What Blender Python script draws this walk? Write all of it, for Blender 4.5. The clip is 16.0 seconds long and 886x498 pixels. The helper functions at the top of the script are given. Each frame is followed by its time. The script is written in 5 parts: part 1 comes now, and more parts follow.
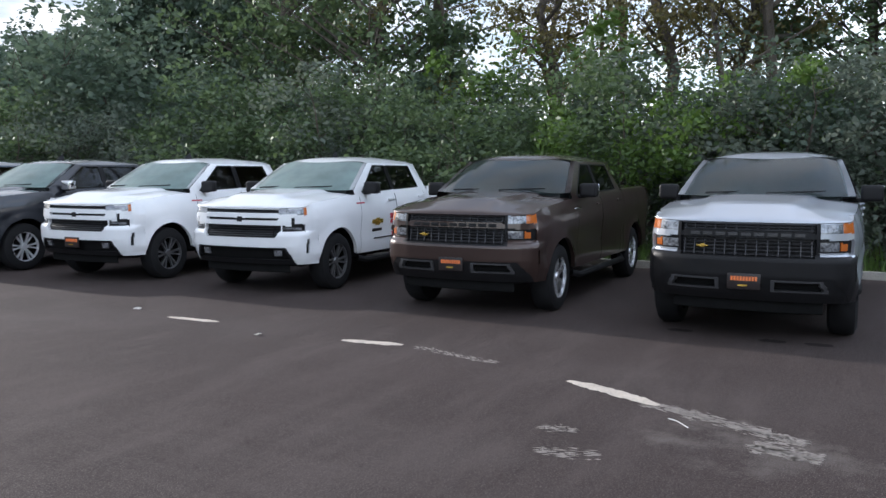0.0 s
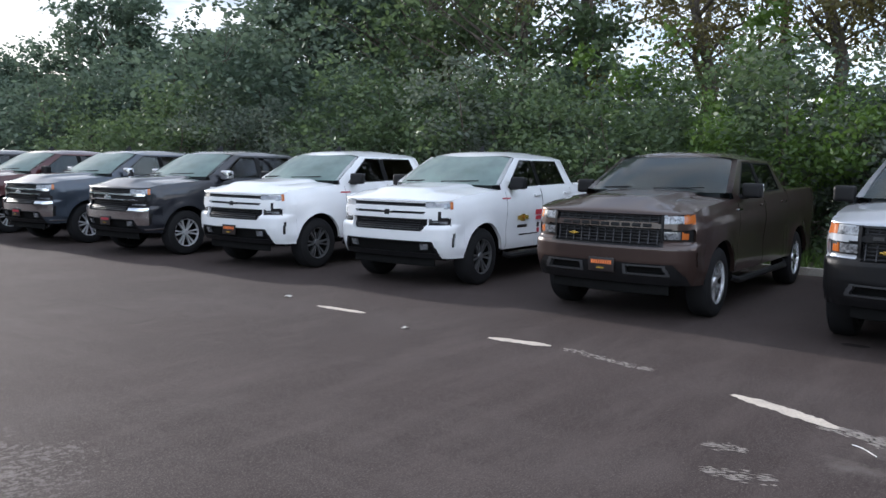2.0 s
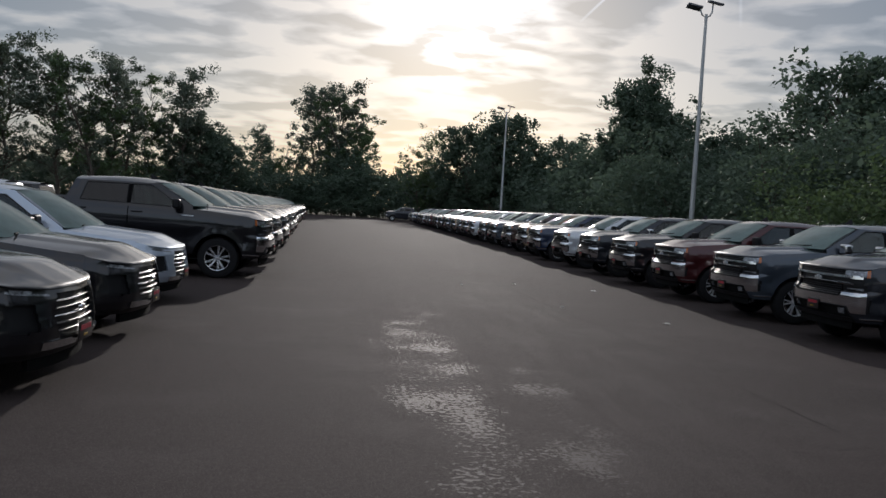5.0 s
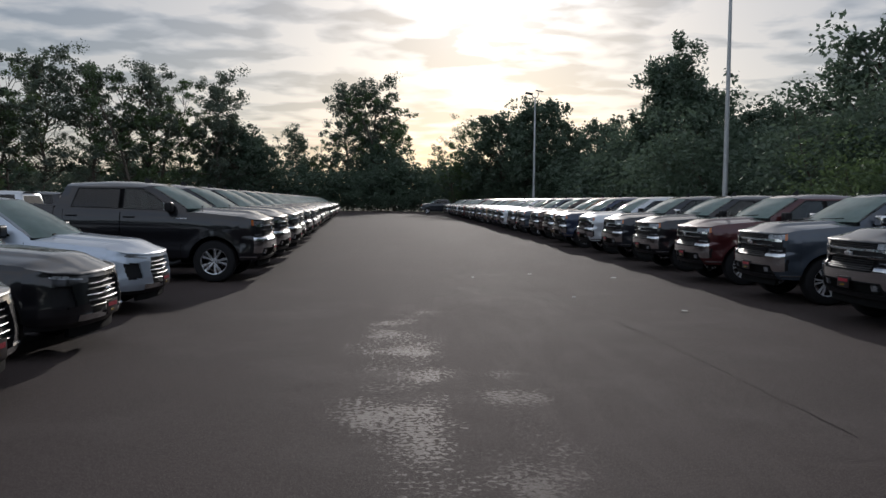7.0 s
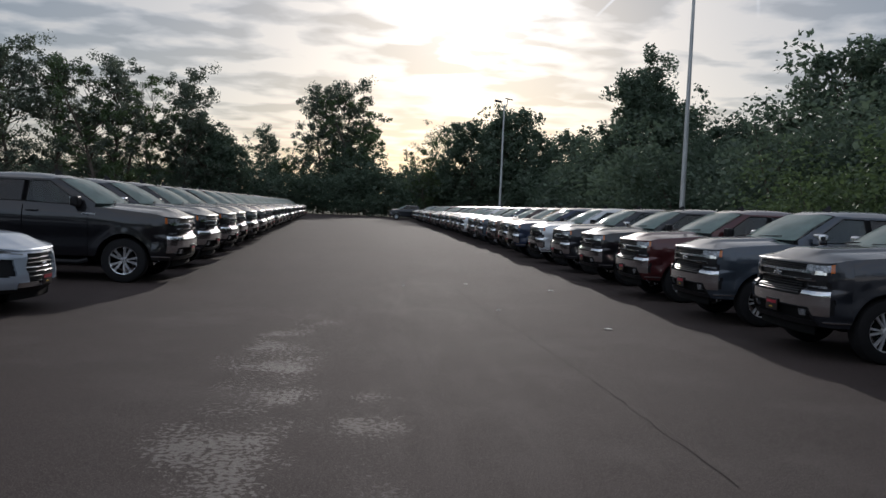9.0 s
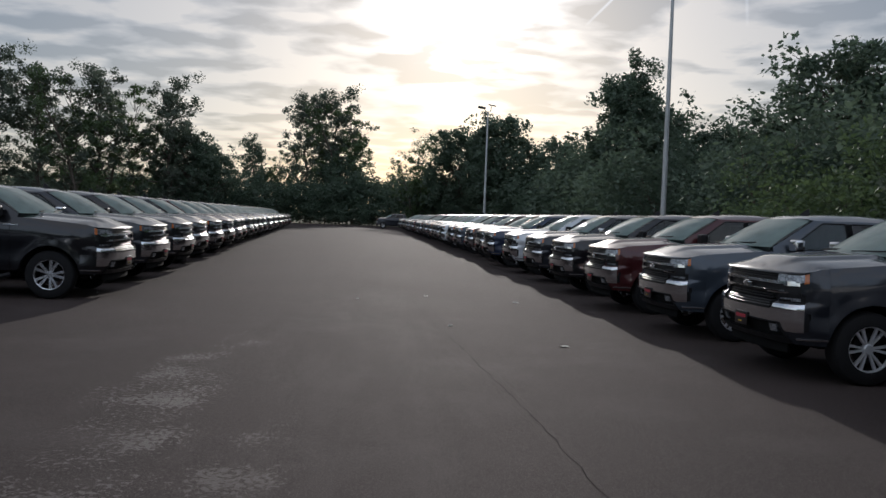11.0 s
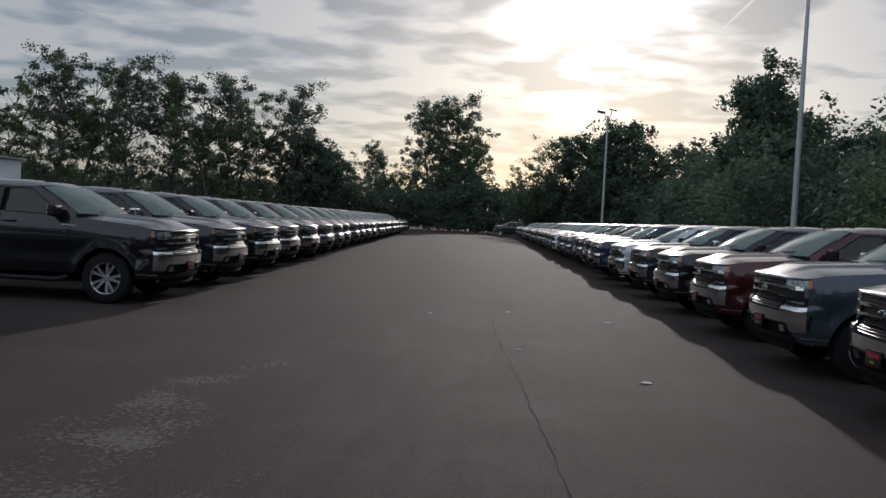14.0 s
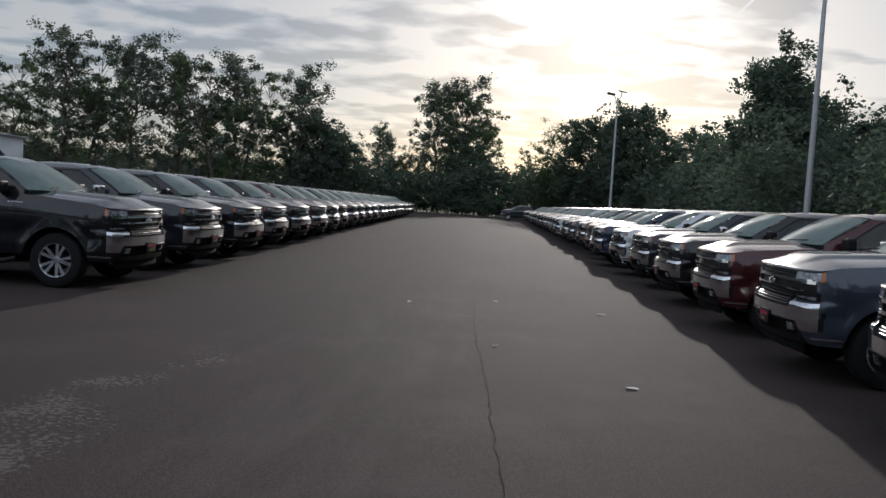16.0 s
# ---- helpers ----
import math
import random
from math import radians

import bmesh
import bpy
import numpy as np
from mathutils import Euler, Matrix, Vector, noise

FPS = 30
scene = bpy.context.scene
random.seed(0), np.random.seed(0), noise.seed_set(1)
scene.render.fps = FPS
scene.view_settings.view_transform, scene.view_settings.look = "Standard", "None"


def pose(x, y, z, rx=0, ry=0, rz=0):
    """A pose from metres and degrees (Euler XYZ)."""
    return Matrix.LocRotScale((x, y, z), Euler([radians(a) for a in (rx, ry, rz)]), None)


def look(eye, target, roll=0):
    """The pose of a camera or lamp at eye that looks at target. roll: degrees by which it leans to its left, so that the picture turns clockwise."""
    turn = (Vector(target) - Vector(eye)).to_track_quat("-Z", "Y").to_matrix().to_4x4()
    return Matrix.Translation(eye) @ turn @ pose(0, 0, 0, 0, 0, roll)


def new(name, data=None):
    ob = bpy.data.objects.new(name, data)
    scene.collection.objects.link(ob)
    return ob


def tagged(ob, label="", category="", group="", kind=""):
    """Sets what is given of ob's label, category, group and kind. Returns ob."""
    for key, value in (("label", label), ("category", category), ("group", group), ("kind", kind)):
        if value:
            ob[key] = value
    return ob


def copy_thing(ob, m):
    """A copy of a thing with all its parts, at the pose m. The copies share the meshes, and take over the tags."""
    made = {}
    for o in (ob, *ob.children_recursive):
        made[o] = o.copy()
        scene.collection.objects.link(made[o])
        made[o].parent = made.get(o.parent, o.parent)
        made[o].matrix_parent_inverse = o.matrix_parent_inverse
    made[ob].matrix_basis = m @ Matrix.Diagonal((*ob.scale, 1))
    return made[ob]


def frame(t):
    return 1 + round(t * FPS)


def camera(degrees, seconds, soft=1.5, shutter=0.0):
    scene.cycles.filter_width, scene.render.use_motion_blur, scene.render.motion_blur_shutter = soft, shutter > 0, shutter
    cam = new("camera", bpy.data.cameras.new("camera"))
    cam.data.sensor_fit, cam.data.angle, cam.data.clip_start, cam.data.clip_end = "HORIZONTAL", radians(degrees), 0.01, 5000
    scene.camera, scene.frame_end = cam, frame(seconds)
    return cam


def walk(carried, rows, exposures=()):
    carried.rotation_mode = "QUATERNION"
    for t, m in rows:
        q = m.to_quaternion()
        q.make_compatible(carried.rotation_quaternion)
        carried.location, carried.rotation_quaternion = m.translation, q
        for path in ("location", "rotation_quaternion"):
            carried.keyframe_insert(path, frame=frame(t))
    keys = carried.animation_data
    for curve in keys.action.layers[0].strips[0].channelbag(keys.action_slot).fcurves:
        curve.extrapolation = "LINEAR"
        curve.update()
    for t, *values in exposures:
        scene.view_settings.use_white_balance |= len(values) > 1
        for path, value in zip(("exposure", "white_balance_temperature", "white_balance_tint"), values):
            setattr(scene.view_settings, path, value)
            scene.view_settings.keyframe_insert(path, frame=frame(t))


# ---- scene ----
cam = camera(56.9, 16.0)
PATH = [
    (0, (0.357, 0.631, 1.68), (2.124, 1.549, 1.495), 0.0),
    (0.5, (0.371, 0.632, 1.677), (2.176, 1.472, 1.491), 0.4),
    (1, (0.38, 0.645, 1.666), (2.182, 1.491, 1.472), 0.9),
    (1.5, (0.403, 0.696, 1.667), (2.152, 1.646, 1.466), 1.2),
    (2, (0.449, 0.869, 1.669), (2.041, 2.064, 1.471), 1.0),
    (2.5, (0.464, 1.12, 1.722), (1.758, 2.634, 1.538), 1.3),
    (3, (0.626, 1.379, 1.718), (1.541, 3.155, 1.612), 2.0),
    (3.5, (0.845, 1.617, 1.712), (1.495, 3.507, 1.656), 3.8),
    (4, (0.952, 1.881, 1.731), (1.442, 3.819, 1.68), 4.7),
    (4.5, (1.091, 2.155, 1.728), (1.392, 4.131, 1.666), 4.0),
    (5, (1.386, 2.37, 1.714), (1.59, 4.357, 1.622), 3.4),
    (7.5, (2.483, 3.458, 1.713), (2.577, 5.452, 1.596), 0.5),
    (8, (2.775, 3.679, 1.706), (2.899, 5.672, 1.608), 1.9),
    (8.5, (3.039, 3.832, 1.696), (3.193, 5.824, 1.595), 2.6),
    (11, (4.072, 5.104, 1.694), (4.248, 7.095, 1.617), 2.0),
    (11.5, (4.332, 5.313, 1.698), (4.553, 7.299, 1.628), 2.4),
    (12, (4.485, 5.693, 1.728), (4.793, 7.668, 1.689), 1.6),
    (12.5, (4.661, 5.928, 1.708), (4.907, 7.913, 1.668), 1.3),
    (13, (4.866, 6.162, 1.699), (4.992, 8.157, 1.633), 1.9),
    (13.5, (4.935, 6.461, 1.709), (4.979, 8.459, 1.639), 2.4),
    (14, (4.953, 6.7, 1.714), (4.827, 8.695, 1.643), 2.9),
    (14.5, (5.094, 7.018, 1.719), (4.784, 8.991, 1.622), 2.8),
    (15, (5.166, 7.282, 1.71), (4.818, 9.248, 1.589), 1.9),
    (15.5, (5.201, 7.597, 1.706), (4.906, 9.572, 1.585), 2.1),
    (16, (5.388, 7.891, 1.704), (5.238, 9.882, 1.591), 3.5),
]
EXPOSURES = [(0, 1.26, 5850, 12), (1.6, 1.26, 5850, 12), (2.5, 1.32, 5850, 12), (3.0, 0.58, 5900, 12), (3.6, -0.28, 5950, 12),
             (4.5, -0.33, 6000, 12), (5.2, -0.28, 6000, 12), (8.0, -0.13, 6000, 12), (13.4, -0.16, 6000, 12), (14.5, -0.34, 6000, 12), (15.4, -0.13, 6000, 12), (16, -0.05, 6000, 12)]
walk(cam, [(t, look(e, g, r)) for t, e, g, r in PATH], EXPOSURES)

# ---- light ----
SUN_AZ, SUN_EL = 6.0, 15.5            # degrees clockwise from +y, and above the horizon
sun_way = Vector((math.sin(radians(SUN_AZ)) * math.cos(radians(SUN_EL)),
                  math.cos(radians(SUN_AZ)) * math.cos(radians(SUN_EL)), math.sin(radians(SUN_EL))))
sun = new("sun", bpy.data.lights.new("sun", "SUN"))
sun.data.energy, sun.data.angle, sun.data.color = 2.0, radians(1.2), (1.0, 0.9, 0.78)
sun.matrix_world = look((0, 0, 60), Vector((0, 0, 60)) - sun_way)


def link(nt, a, b):
    nt.links.new(a, b)


VAPOUR = [((14.3, 13.2), (19.2, 17.8), 0.0024, 0.34), ((24.8, 12.9), (24.4, 18.5), 0.0030, 0.13)]   # (azimuth, height) of both ends, width, light


def build_world():
    w = bpy.data.worlds.new("morning_sky")
    scene.world = w
    w.use_nodes = True
    nt = w.node_tree
    nt.nodes.clear()
    N = nt.nodes.new
    out, bg = N("ShaderNodeOutputWorld"), N("ShaderNodeBackground")
    sky = N("ShaderNodeTexSky")
    sky.sky_type, sky.sun_disc = "NISHITA", False
    sky.sun_elevation, sky.sun_rotation = radians(SUN_EL), radians(SUN_AZ)
    tc = N("ShaderNodeTexCoord")
    sep = N("ShaderNodeSeparateXYZ")
    link(nt, tc.outputs["Generated"], sep.inputs[0])

    def math_node(op, a, b=None, c=None):
        m = N("ShaderNodeMath")
        m.operation = op
        for i, v in enumerate((a, b, c)):
            if v is None:
                continue
            if isinstance(v, (int, float)):
                m.inputs[i].default_value = v
            else:
                link(nt, v, m.inputs[i])
        return m.outputs[0]

    # cloud sheet: the direction met with a level layer
    zc = math_node("MAXIMUM", sep.outputs[2], 0.0)
    zc = math_node("ADD", zc, 0.10)
    px, py = math_node("DIVIDE", sep.outputs[0], zc), math_node("DIVIDE", sep.outputs[1], zc)
    comb = N("ShaderNodeCombineXYZ")
    link(nt, px, comb.inputs[0]), link(nt, py, comb.inputs[1])
    mp = N("ShaderNodeMapping")
    mp.inputs["Location"].default_value = (0.35, 0.2, 0.0)
    mp.inputs["Scale"].default_value = (0.95, 1.05, 1.0)
    mp.inputs["Rotation"].default_value = (0, 0, radians(12))
    link(nt, comb.outputs[0], mp.inputs[0])
    n1, n2 = N("ShaderNodeTexNoise"), N("ShaderNodeTexNoise")
    for n, s, d in ((n1, 1.8, 3.0), (n2, 4.6, 5.0)):
        n.inputs["Scale"].default_value, n.inputs["Detail"].default_value = s, d
        n.inputs["Roughness"].default_value, n.inputs["Distortion"].default_value = 0.45, 0.25
        link(nt, mp.outputs[0], n.inputs[0])
    f = math_node("ADD", math_node("MULTIPLY", n1.outputs[0], 0.55), math_node("MULTIPLY", n2.outputs[0], 0.45))
    ramp = N("ShaderNodeValToRGB")
    ramp.color_ramp.elements[0].position, ramp.color_ramp.elements[1].position = 0.455, 0.56
    ramp.color_ramp.elements[0].color, ramp.color_ramp.elements[1].color = (0, 0, 0, 1), (1, 1, 1, 1)
    link(nt, f, ramp.inputs[0])
    # brightness of the cloud round the sun (forward scatter)
    dot = N("ShaderNodeVectorMath")
    dot.operation = "DOT_PRODUCT"
    dot.inputs[1].default_value = sun_way
    nrm = N("ShaderNodeVectorMath")
    nrm.operation = "NORMALIZE"
    link(nt, tc.outputs["Generated"], nrm.inputs[0])
    link(nt, nrm.outputs[0], dot.inputs[0])
    d0 = math_node("MAXIMUM", dot.outputs["Value"], 0.0)
    wide = math_node("MULTIPLY", math_node("POWER", d0, 5.0), 0.24)
    mid = math_node("MULTIPLY", math_node("POWER", d0, 90.0), 0.26)
    core = math_node("MULTIPLY", math_node("POWER", d0, 420.0), 4.0)
    thin = math_node("SUBTRACT", 1.0, ramp.outputs[0])
    glow = math_node("ADD", math_node("ADD", wide, mid), core)
    lit = math_node("MULTIPLY", glow, math_node("ADD", math_node("MULTIPLY", thin, 0.85), 0.16))
    level = math_node("ADD", lit, math_node("ADD", 0.23, math_node("MULTIPLY", thin, 0.15)))
    # cloud away from the sun is lit on the side that faces us
    far = N("ShaderNodeMapRange")
    far.interpolation_type = "SMOOTHSTEP"
    far.inputs[1].default_value, far.inputs[2].default_value = 0.80, -0.45
    far.inputs[3].default_value, far.inputs[4].default_value = 0.0, 0.85
    link(nt, dot.outputs["Value"], far.inputs[0])
    away = far.outputs[0]
    level = math_node("ADD", level, away)
    # two vapour trails: bands along great circles, faded at both ends
    for (az0, el0), (az1, el1), wide_, bright in VAPOUR:
        p0, p1 = [Vector((math.sin(radians(az)) * math.cos(radians(el)), math.cos(radians(az)) * math.cos(radians(el)), math.sin(radians(el))))
                  for az, el in ((az0, el0), (az1, el1))]
        vals = []
        for axis, edge0, edge1 in ((p0.cross(p1).normalized(), wide_, 0.0), ((p0 + p1).normalized(), p0.dot((p0 + p1).normalized()), 1.0)):
            dp = N("ShaderNodeVectorMath")
            dp.operation = "DOT_PRODUCT"
            dp.inputs[1].default_value = axis
            link(nt, nrm.outputs[0], dp.inputs[0])
            v = math_node("ABSOLUTE", dp.outputs["Value"])
            mr = N("ShaderNodeMapRange")
            mr.interpolation_type = "SMOOTHSTEP"
            mr.inputs[1].default_value, mr.inputs[2].default_value = edge0, edge1
            link(nt, v, mr.inputs[0])
            vals.append(mr.outputs[0])
        trail = math_node("MULTIPLY", math_node("MULTIPLY", vals[0], math_node("POWER", vals[1], 0.4)), bright)
        level = math_node("ADD", level, trail)
    tint = N("ShaderNodeMix")
    tint.data_type = "RGBA"
    tint.inputs[6].default_value, tint.inputs[7].default_value = (1.0, 0.95, 0.89, 1), (0.80, 0.89, 1.0, 1)
    link(nt, ramp.outputs[0], tint.inputs[0])
    cloud = N("ShaderNodeVectorMath")
    cloud.operation = "SCALE"
    link(nt, tint.outputs[2], cloud.inputs[0]), link(nt, level, cloud.inputs["Scale"])
    skys = N("ShaderNodeVectorMath")
    skys.operation = "SCALE"
    skys.inputs["Scale"].default_value = 0.15
    link(nt, sky.outputs[0], skys.inputs[0])
    mix = N("ShaderNodeMix")
    mix.data_type = "RGBA"
    cover = N("ShaderNodeMapRange")
    cover.inputs[1].default_value, cover.inputs[2].default_value = 0.15, 0.85
    cover.inputs[3].default_value, cover.inputs[4].default_value = 0.55, 0.84
    link(nt, dot.outputs["Value"], cover.inputs[0])
    link(nt, cover.outputs[0], mix.inputs[0])
    link(nt, skys.outputs[0], mix.inputs[6]), link(nt, cloud.outputs[0], mix.inputs[7])
    link(nt, mix.outputs[2], bg.inputs[0])
    bg.inputs[1].default_value = 1.0
    link(nt, bg.outputs[0], out.inputs[0])


build_world()


# ---- materials ----
def material(name, base, rough=0.5, metal=0.0, vary=0.15, scale=3.0, grain=60.0, bump=0.0, coat=0.0,
             transmission=0.0, second=None, emit=None, spec=0.5, flake=0.0, rvary=0.08):
    m = bpy.data.materials.new(name)
    m.use_nodes = True
    nt = m.node_tree
    b = nt.nodes["Principled BSDF"]
    N = nt.nodes.new
    tc = N("ShaderNodeTexCoord")
    n1, n2 = N("ShaderNodeTexNoise"), N("ShaderNodeTexNoise")
    n1.inputs["Scale"].default_value, n1.inputs["Detail"].default_value = scale, 6.0
    n2.inputs["Scale"].default_value, n2.inputs["Detail"].default_value = grain, 3.0
    link(nt, tc.outputs["Object"], n1.inputs[0]), link(nt, tc.outputs["Object"], n2.inputs[0])
    add = N("ShaderNodeMath")
    add.operation = "ADD"
    link(nt, n1.outputs[0], add.inputs[0]), link(nt, n2.outputs[0], add.inputs[1])
    ramp = N("ShaderNodeMapRange")
    ramp.inputs[1].default_value, ramp.inputs[2].default_value = 0.7, 1.3
    link(nt, add.outputs[0], ramp.inputs[0])
    mix = N("ShaderNodeMix")
    mix.data_type = "RGBA"
    two = second or tuple(min(1, c * (1 + vary)) for c in base)
    mix.inputs[6].default_value = (*[c * (1 - vary) for c in base], 1)
    mix.inputs[7].default_value = (*two, 1)
    link(nt, ramp.outputs[0], mix.inputs[0])
    link(nt, mix.outputs[2], b.inputs["Base Color"])
    rr = N("ShaderNodeMapRange")
    rr.inputs[3].default_value, rr.inputs[4].default_value = max(0.02, rough - rvary), min(1, rough + rvary)
    link(nt, n1.outputs[0], rr.inputs[0]), link(nt, rr.outputs[0], b.inputs["Roughness"])
    b.inputs["Metallic"].default_value = metal
    b.inputs["Specular IOR Level"].default_value = spec
    b.inputs["Coat Weight"].default_value, b.inputs["Coat Roughness"].default_value = coat, 0.055
    b.inputs["Transmission Weight"].default_value = transmission
    if bump:
        bp = N("ShaderNodeBump")
        bp.inputs["Strength"].default_value, bp.inputs["Distance"].default_value = bump, 0.01
        link(nt, n2.outputs[0], bp.inputs["Height"]), link(nt, bp.outputs[0], b.inputs["Normal"])
    if emit:
        b.inputs["Emission Color"].default_value, b.inputs["Emission Strength"].default_value = (*emit[:3], 1), emit[3]
    return m


def paint(name, base, metal=0.35):
    return material(name, base, 0.34, metal, 0.06, 2.0, 900.0, coat=1.0, rvary=0.06, spec=0.2)


PAINT = {
    "white": paint("white_paint", (0.78, 0.79, 0.80), 0.0),
    "brown": paint("brown_metallic_paint", (0.052, 0.033, 0.028), 0.4),
    "silver": paint("silver_metallic_paint", (0.46, 0.49, 0.54), 0.55),
    "charcoal": paint("charcoal_metallic_paint", (0.018, 0.020, 0.026), 0.25),
    "slate": paint("slate_blue_metallic_paint", (0.050, 0.062, 0.080), 0.4),
    "red": paint("dark_red_metallic_paint", (0.060, 0.012, 0.013), 0.35),
    "black": paint("black_paint", (0.007, 0.007, 0.009), 0.05),
    "gold": paint("sand_metallic_paint", (0.30, 0.22, 0.14), 0.45),
    "pearl": paint("pale_silver_paint", (0.58, 0.60, 0.62), 0.4),
    "navy": paint("navy_metallic_paint", (0.018, 0.028, 0.06), 0.35),
    "bluewhite": paint("pale_blue_silver_paint", (0.46, 0.52, 0.60), 0.5),
}
M_CHROME = material("chrome", (0.72, 0.73, 0.75), 0.10, 1.0, 0.04, 4, 80, rvary=0.04)
M_ALLOY = material("machined_alloy", (0.70, 0.71, 0.73), 0.30, 0.55, 0.06, 6, 90)
M_POLISHED = material("polished_alloy", (0.74, 0.75, 0.77), 0.20, 0.8, 0.05, 6, 90)
M_DARKALLOY = material("dark_alloy", (0.16, 0.16, 0.165), 0.32, 0.6, 0.1, 6, 90)
M_BLACK = material("black_plastic", (0.011, 0.011, 0.012), 0.45, 0, 0.2, 6, 200, bump=0.1, spec=0.22)
M_RUBBER = material("tyre_rubber", (0.013, 0.013, 0.014), 0.75, 0, 0.25, 8, 120, bump=0.3, spec=0.2)
M_UNDER = material("underbody", (0.008, 0.008, 0.008), 0.9, 0, 0.3, 5, 60, spec=0.1)
M_CABIN = material("cabin_trim", (0.03, 0.03, 0.033), 0.7, 0, 0.2, 7, 150)
M_AMBER = material("amber_lens", (0.45, 0.12, 0.02), 0.15, 0, 0.1, 10, 100, coat=0.6)
M_LENS = material("clear_lamp_lens", (0.10, 0.105, 0.115), 0.12, 0.35, 0.7, 14, 45, coat=1.0, second=(0.40, 0.42, 0.45))
M_TAIL = material("red_lamp_lens", (0.35, 0.02, 0.02), 0.15, 0, 0.1, 10, 100, coat=0.6)
M_GOLD = material("gold_emblem", (0.75, 0.50, 0.10), 0.25, 0.7, 0.1, 10, 100)
M_PLATE = material("black_plate", (0.02, 0.015, 0.015), 0.35, 0, 0.1, 10, 100)
M_ORANGE = material("orange_print", (0.85, 0.22, 0.06), 0.5, 0, 0.15, 10, 100)
M_REDPRINT = material("red_print", (0.45, 0.04, 0.06), 0.5, 0, 0.15, 10, 100)
M_SLAT = material("satin_black_plastic", (0.022, 0.022, 0.024), 0.32, 0, 0.2, 6, 200)
M_POCKET = material("dark_grey_plastic", (0.05, 0.05, 0.053), 0.5, 0, 0.2, 6, 200)
M_POLE = material("galvanised_pole", (0.42, 0.43, 0.43), 0.5, 0.5, 0.15, 2, 40, bump=0.1)
M_LAMPHEAD = material("lamp_housing", (0.10, 0.10, 0.11), 0.5, 0.3, 0.1, 4, 60)
M_CONCRETE = material("concrete", (0.36, 0.34, 0.30), 0.9, 0, 0.25, 1.5, 60, bump=0.4)
M_SIDING = material("white_ribbed_siding", (0.70, 0.72, 0.74), 0.5, 0, 0.08, 0.4, 30)
M_ROOF = material("metal_roof", (0.40, 0.42, 0.45), 0.45, 0.3, 0.1, 0.4, 30)
M_TARP = material("dark_blue_sheet", (0.05, 0.06, 0.11), 0.6, 0, 0.1, 2, 30)
M_WHITEPAINT = material("worn_line_paint", (0.68, 0.60, 0.50), 0.85, 0, 0.1, 5, 60, bump=0.4, second=(0.38, 0.33, 0.28))
M_FADED = material("faded_line_paint", (0.36, 0.32, 0.28), 0.9, 0, 0.3, 12, 70, bump=0.2, second=(0.24, 0.21, 0.19))
M_PAPER = material("pale_litter", (0.75, 0.75, 0.72), 0.8, 0, 0.2, 30, 90)


def glass(name, tint):
    """Thin tinted glass: what lies behind shows through, and it mirrors more at a slant."""
    m = bpy.data.materials.new(name)
    m.use_nodes = True
    nt = m.node_tree
    nt.nodes.clear()
    N = nt.nodes.new
    out, mix, tr, gl, fr = N("ShaderNodeOutputMaterial"), N("ShaderNodeMixShader"), N("ShaderNodeBsdfTransparent"), N("ShaderNodeBsdfGlossy"), N("ShaderNodeFresnel")
    tr.inputs["Color"].default_value = (*[math.sqrt(v) for v in tint], 1)
    gl.inputs["Roughness"].default_value = 0.03
    fr.inputs["IOR"].default_value = 1.55
    link(nt, fr.outputs[0], mix.inputs[0]), link(nt, tr.outputs[0], mix.inputs[1]), link(nt, gl.outputs[0], mix.inputs[2])
    link(nt, mix.outputs[0], out.inputs[0])
    out.name, mix.name = "out", "glass"
    return m


def dewy_glass(name, tint, dew, amount):
    """Glass with a film of morning dew, thicker in patches."""
    m = glass(name, tint)
    nt = m.node_tree
    N = nt.nodes.new
    b, out = nt.nodes["glass"], nt.nodes["out"]
    film, mix, tc, ns, mr = N("ShaderNodeBsdfDiffuse"), N("ShaderNodeMixShader"), N("ShaderNodeTexCoord"), N("ShaderNodeTexNoise"), N("ShaderNodeMapRange")
    film.inputs["Color"].default_value = (*dew, 1)
    wet, both = N("ShaderNodeBsdfTranslucent"), N("ShaderNodeMixShader")
    wet.inputs["Color"].default_value, both.inputs[0].default_value = (*dew, 1), 0.68
    link(nt, film.outputs[0], both.inputs[1]), link(nt, wet.outputs[0], both.inputs[2])
    ns.inputs["Scale"].default_value, ns.inputs["Detail"].default_value = 1.6, 5.0
    mr.inputs[1].default_value, mr.inputs[2].default_value = 0.3, 0.7
    mr.inputs[3].default_value, mr.inputs[4].default_value = amount * 0.65, amount * 1.3
    link(nt, tc.outputs["Object"], ns.inputs[0]), link(nt, ns.outputs[0], mr.inputs[0]), link(nt, mr.outputs[0], mix.inputs[0])
    link(nt, b.outputs[0], mix.inputs[1]), link(nt, both.outputs[0], mix.inputs[2]), link(nt, mix.outputs[0], out.inputs[0])
    return m


M_WIND = dewy_glass("dewy_windscreen_glass", (0.30, 0.48, 0.44), (0.68, 0.79, 0.76), 0.42)
M_CLEARWIND = dewy_glass("clear_windscreen_glass", (0.22, 0.34, 0.33), (0.55, 0.66, 0.66), 0.04)
M_SIDE = glass("side_window_glass", (0.13, 0.18, 0.18))
M_TINT = glass("privacy_glass", (0.04, 0.045, 0.05))


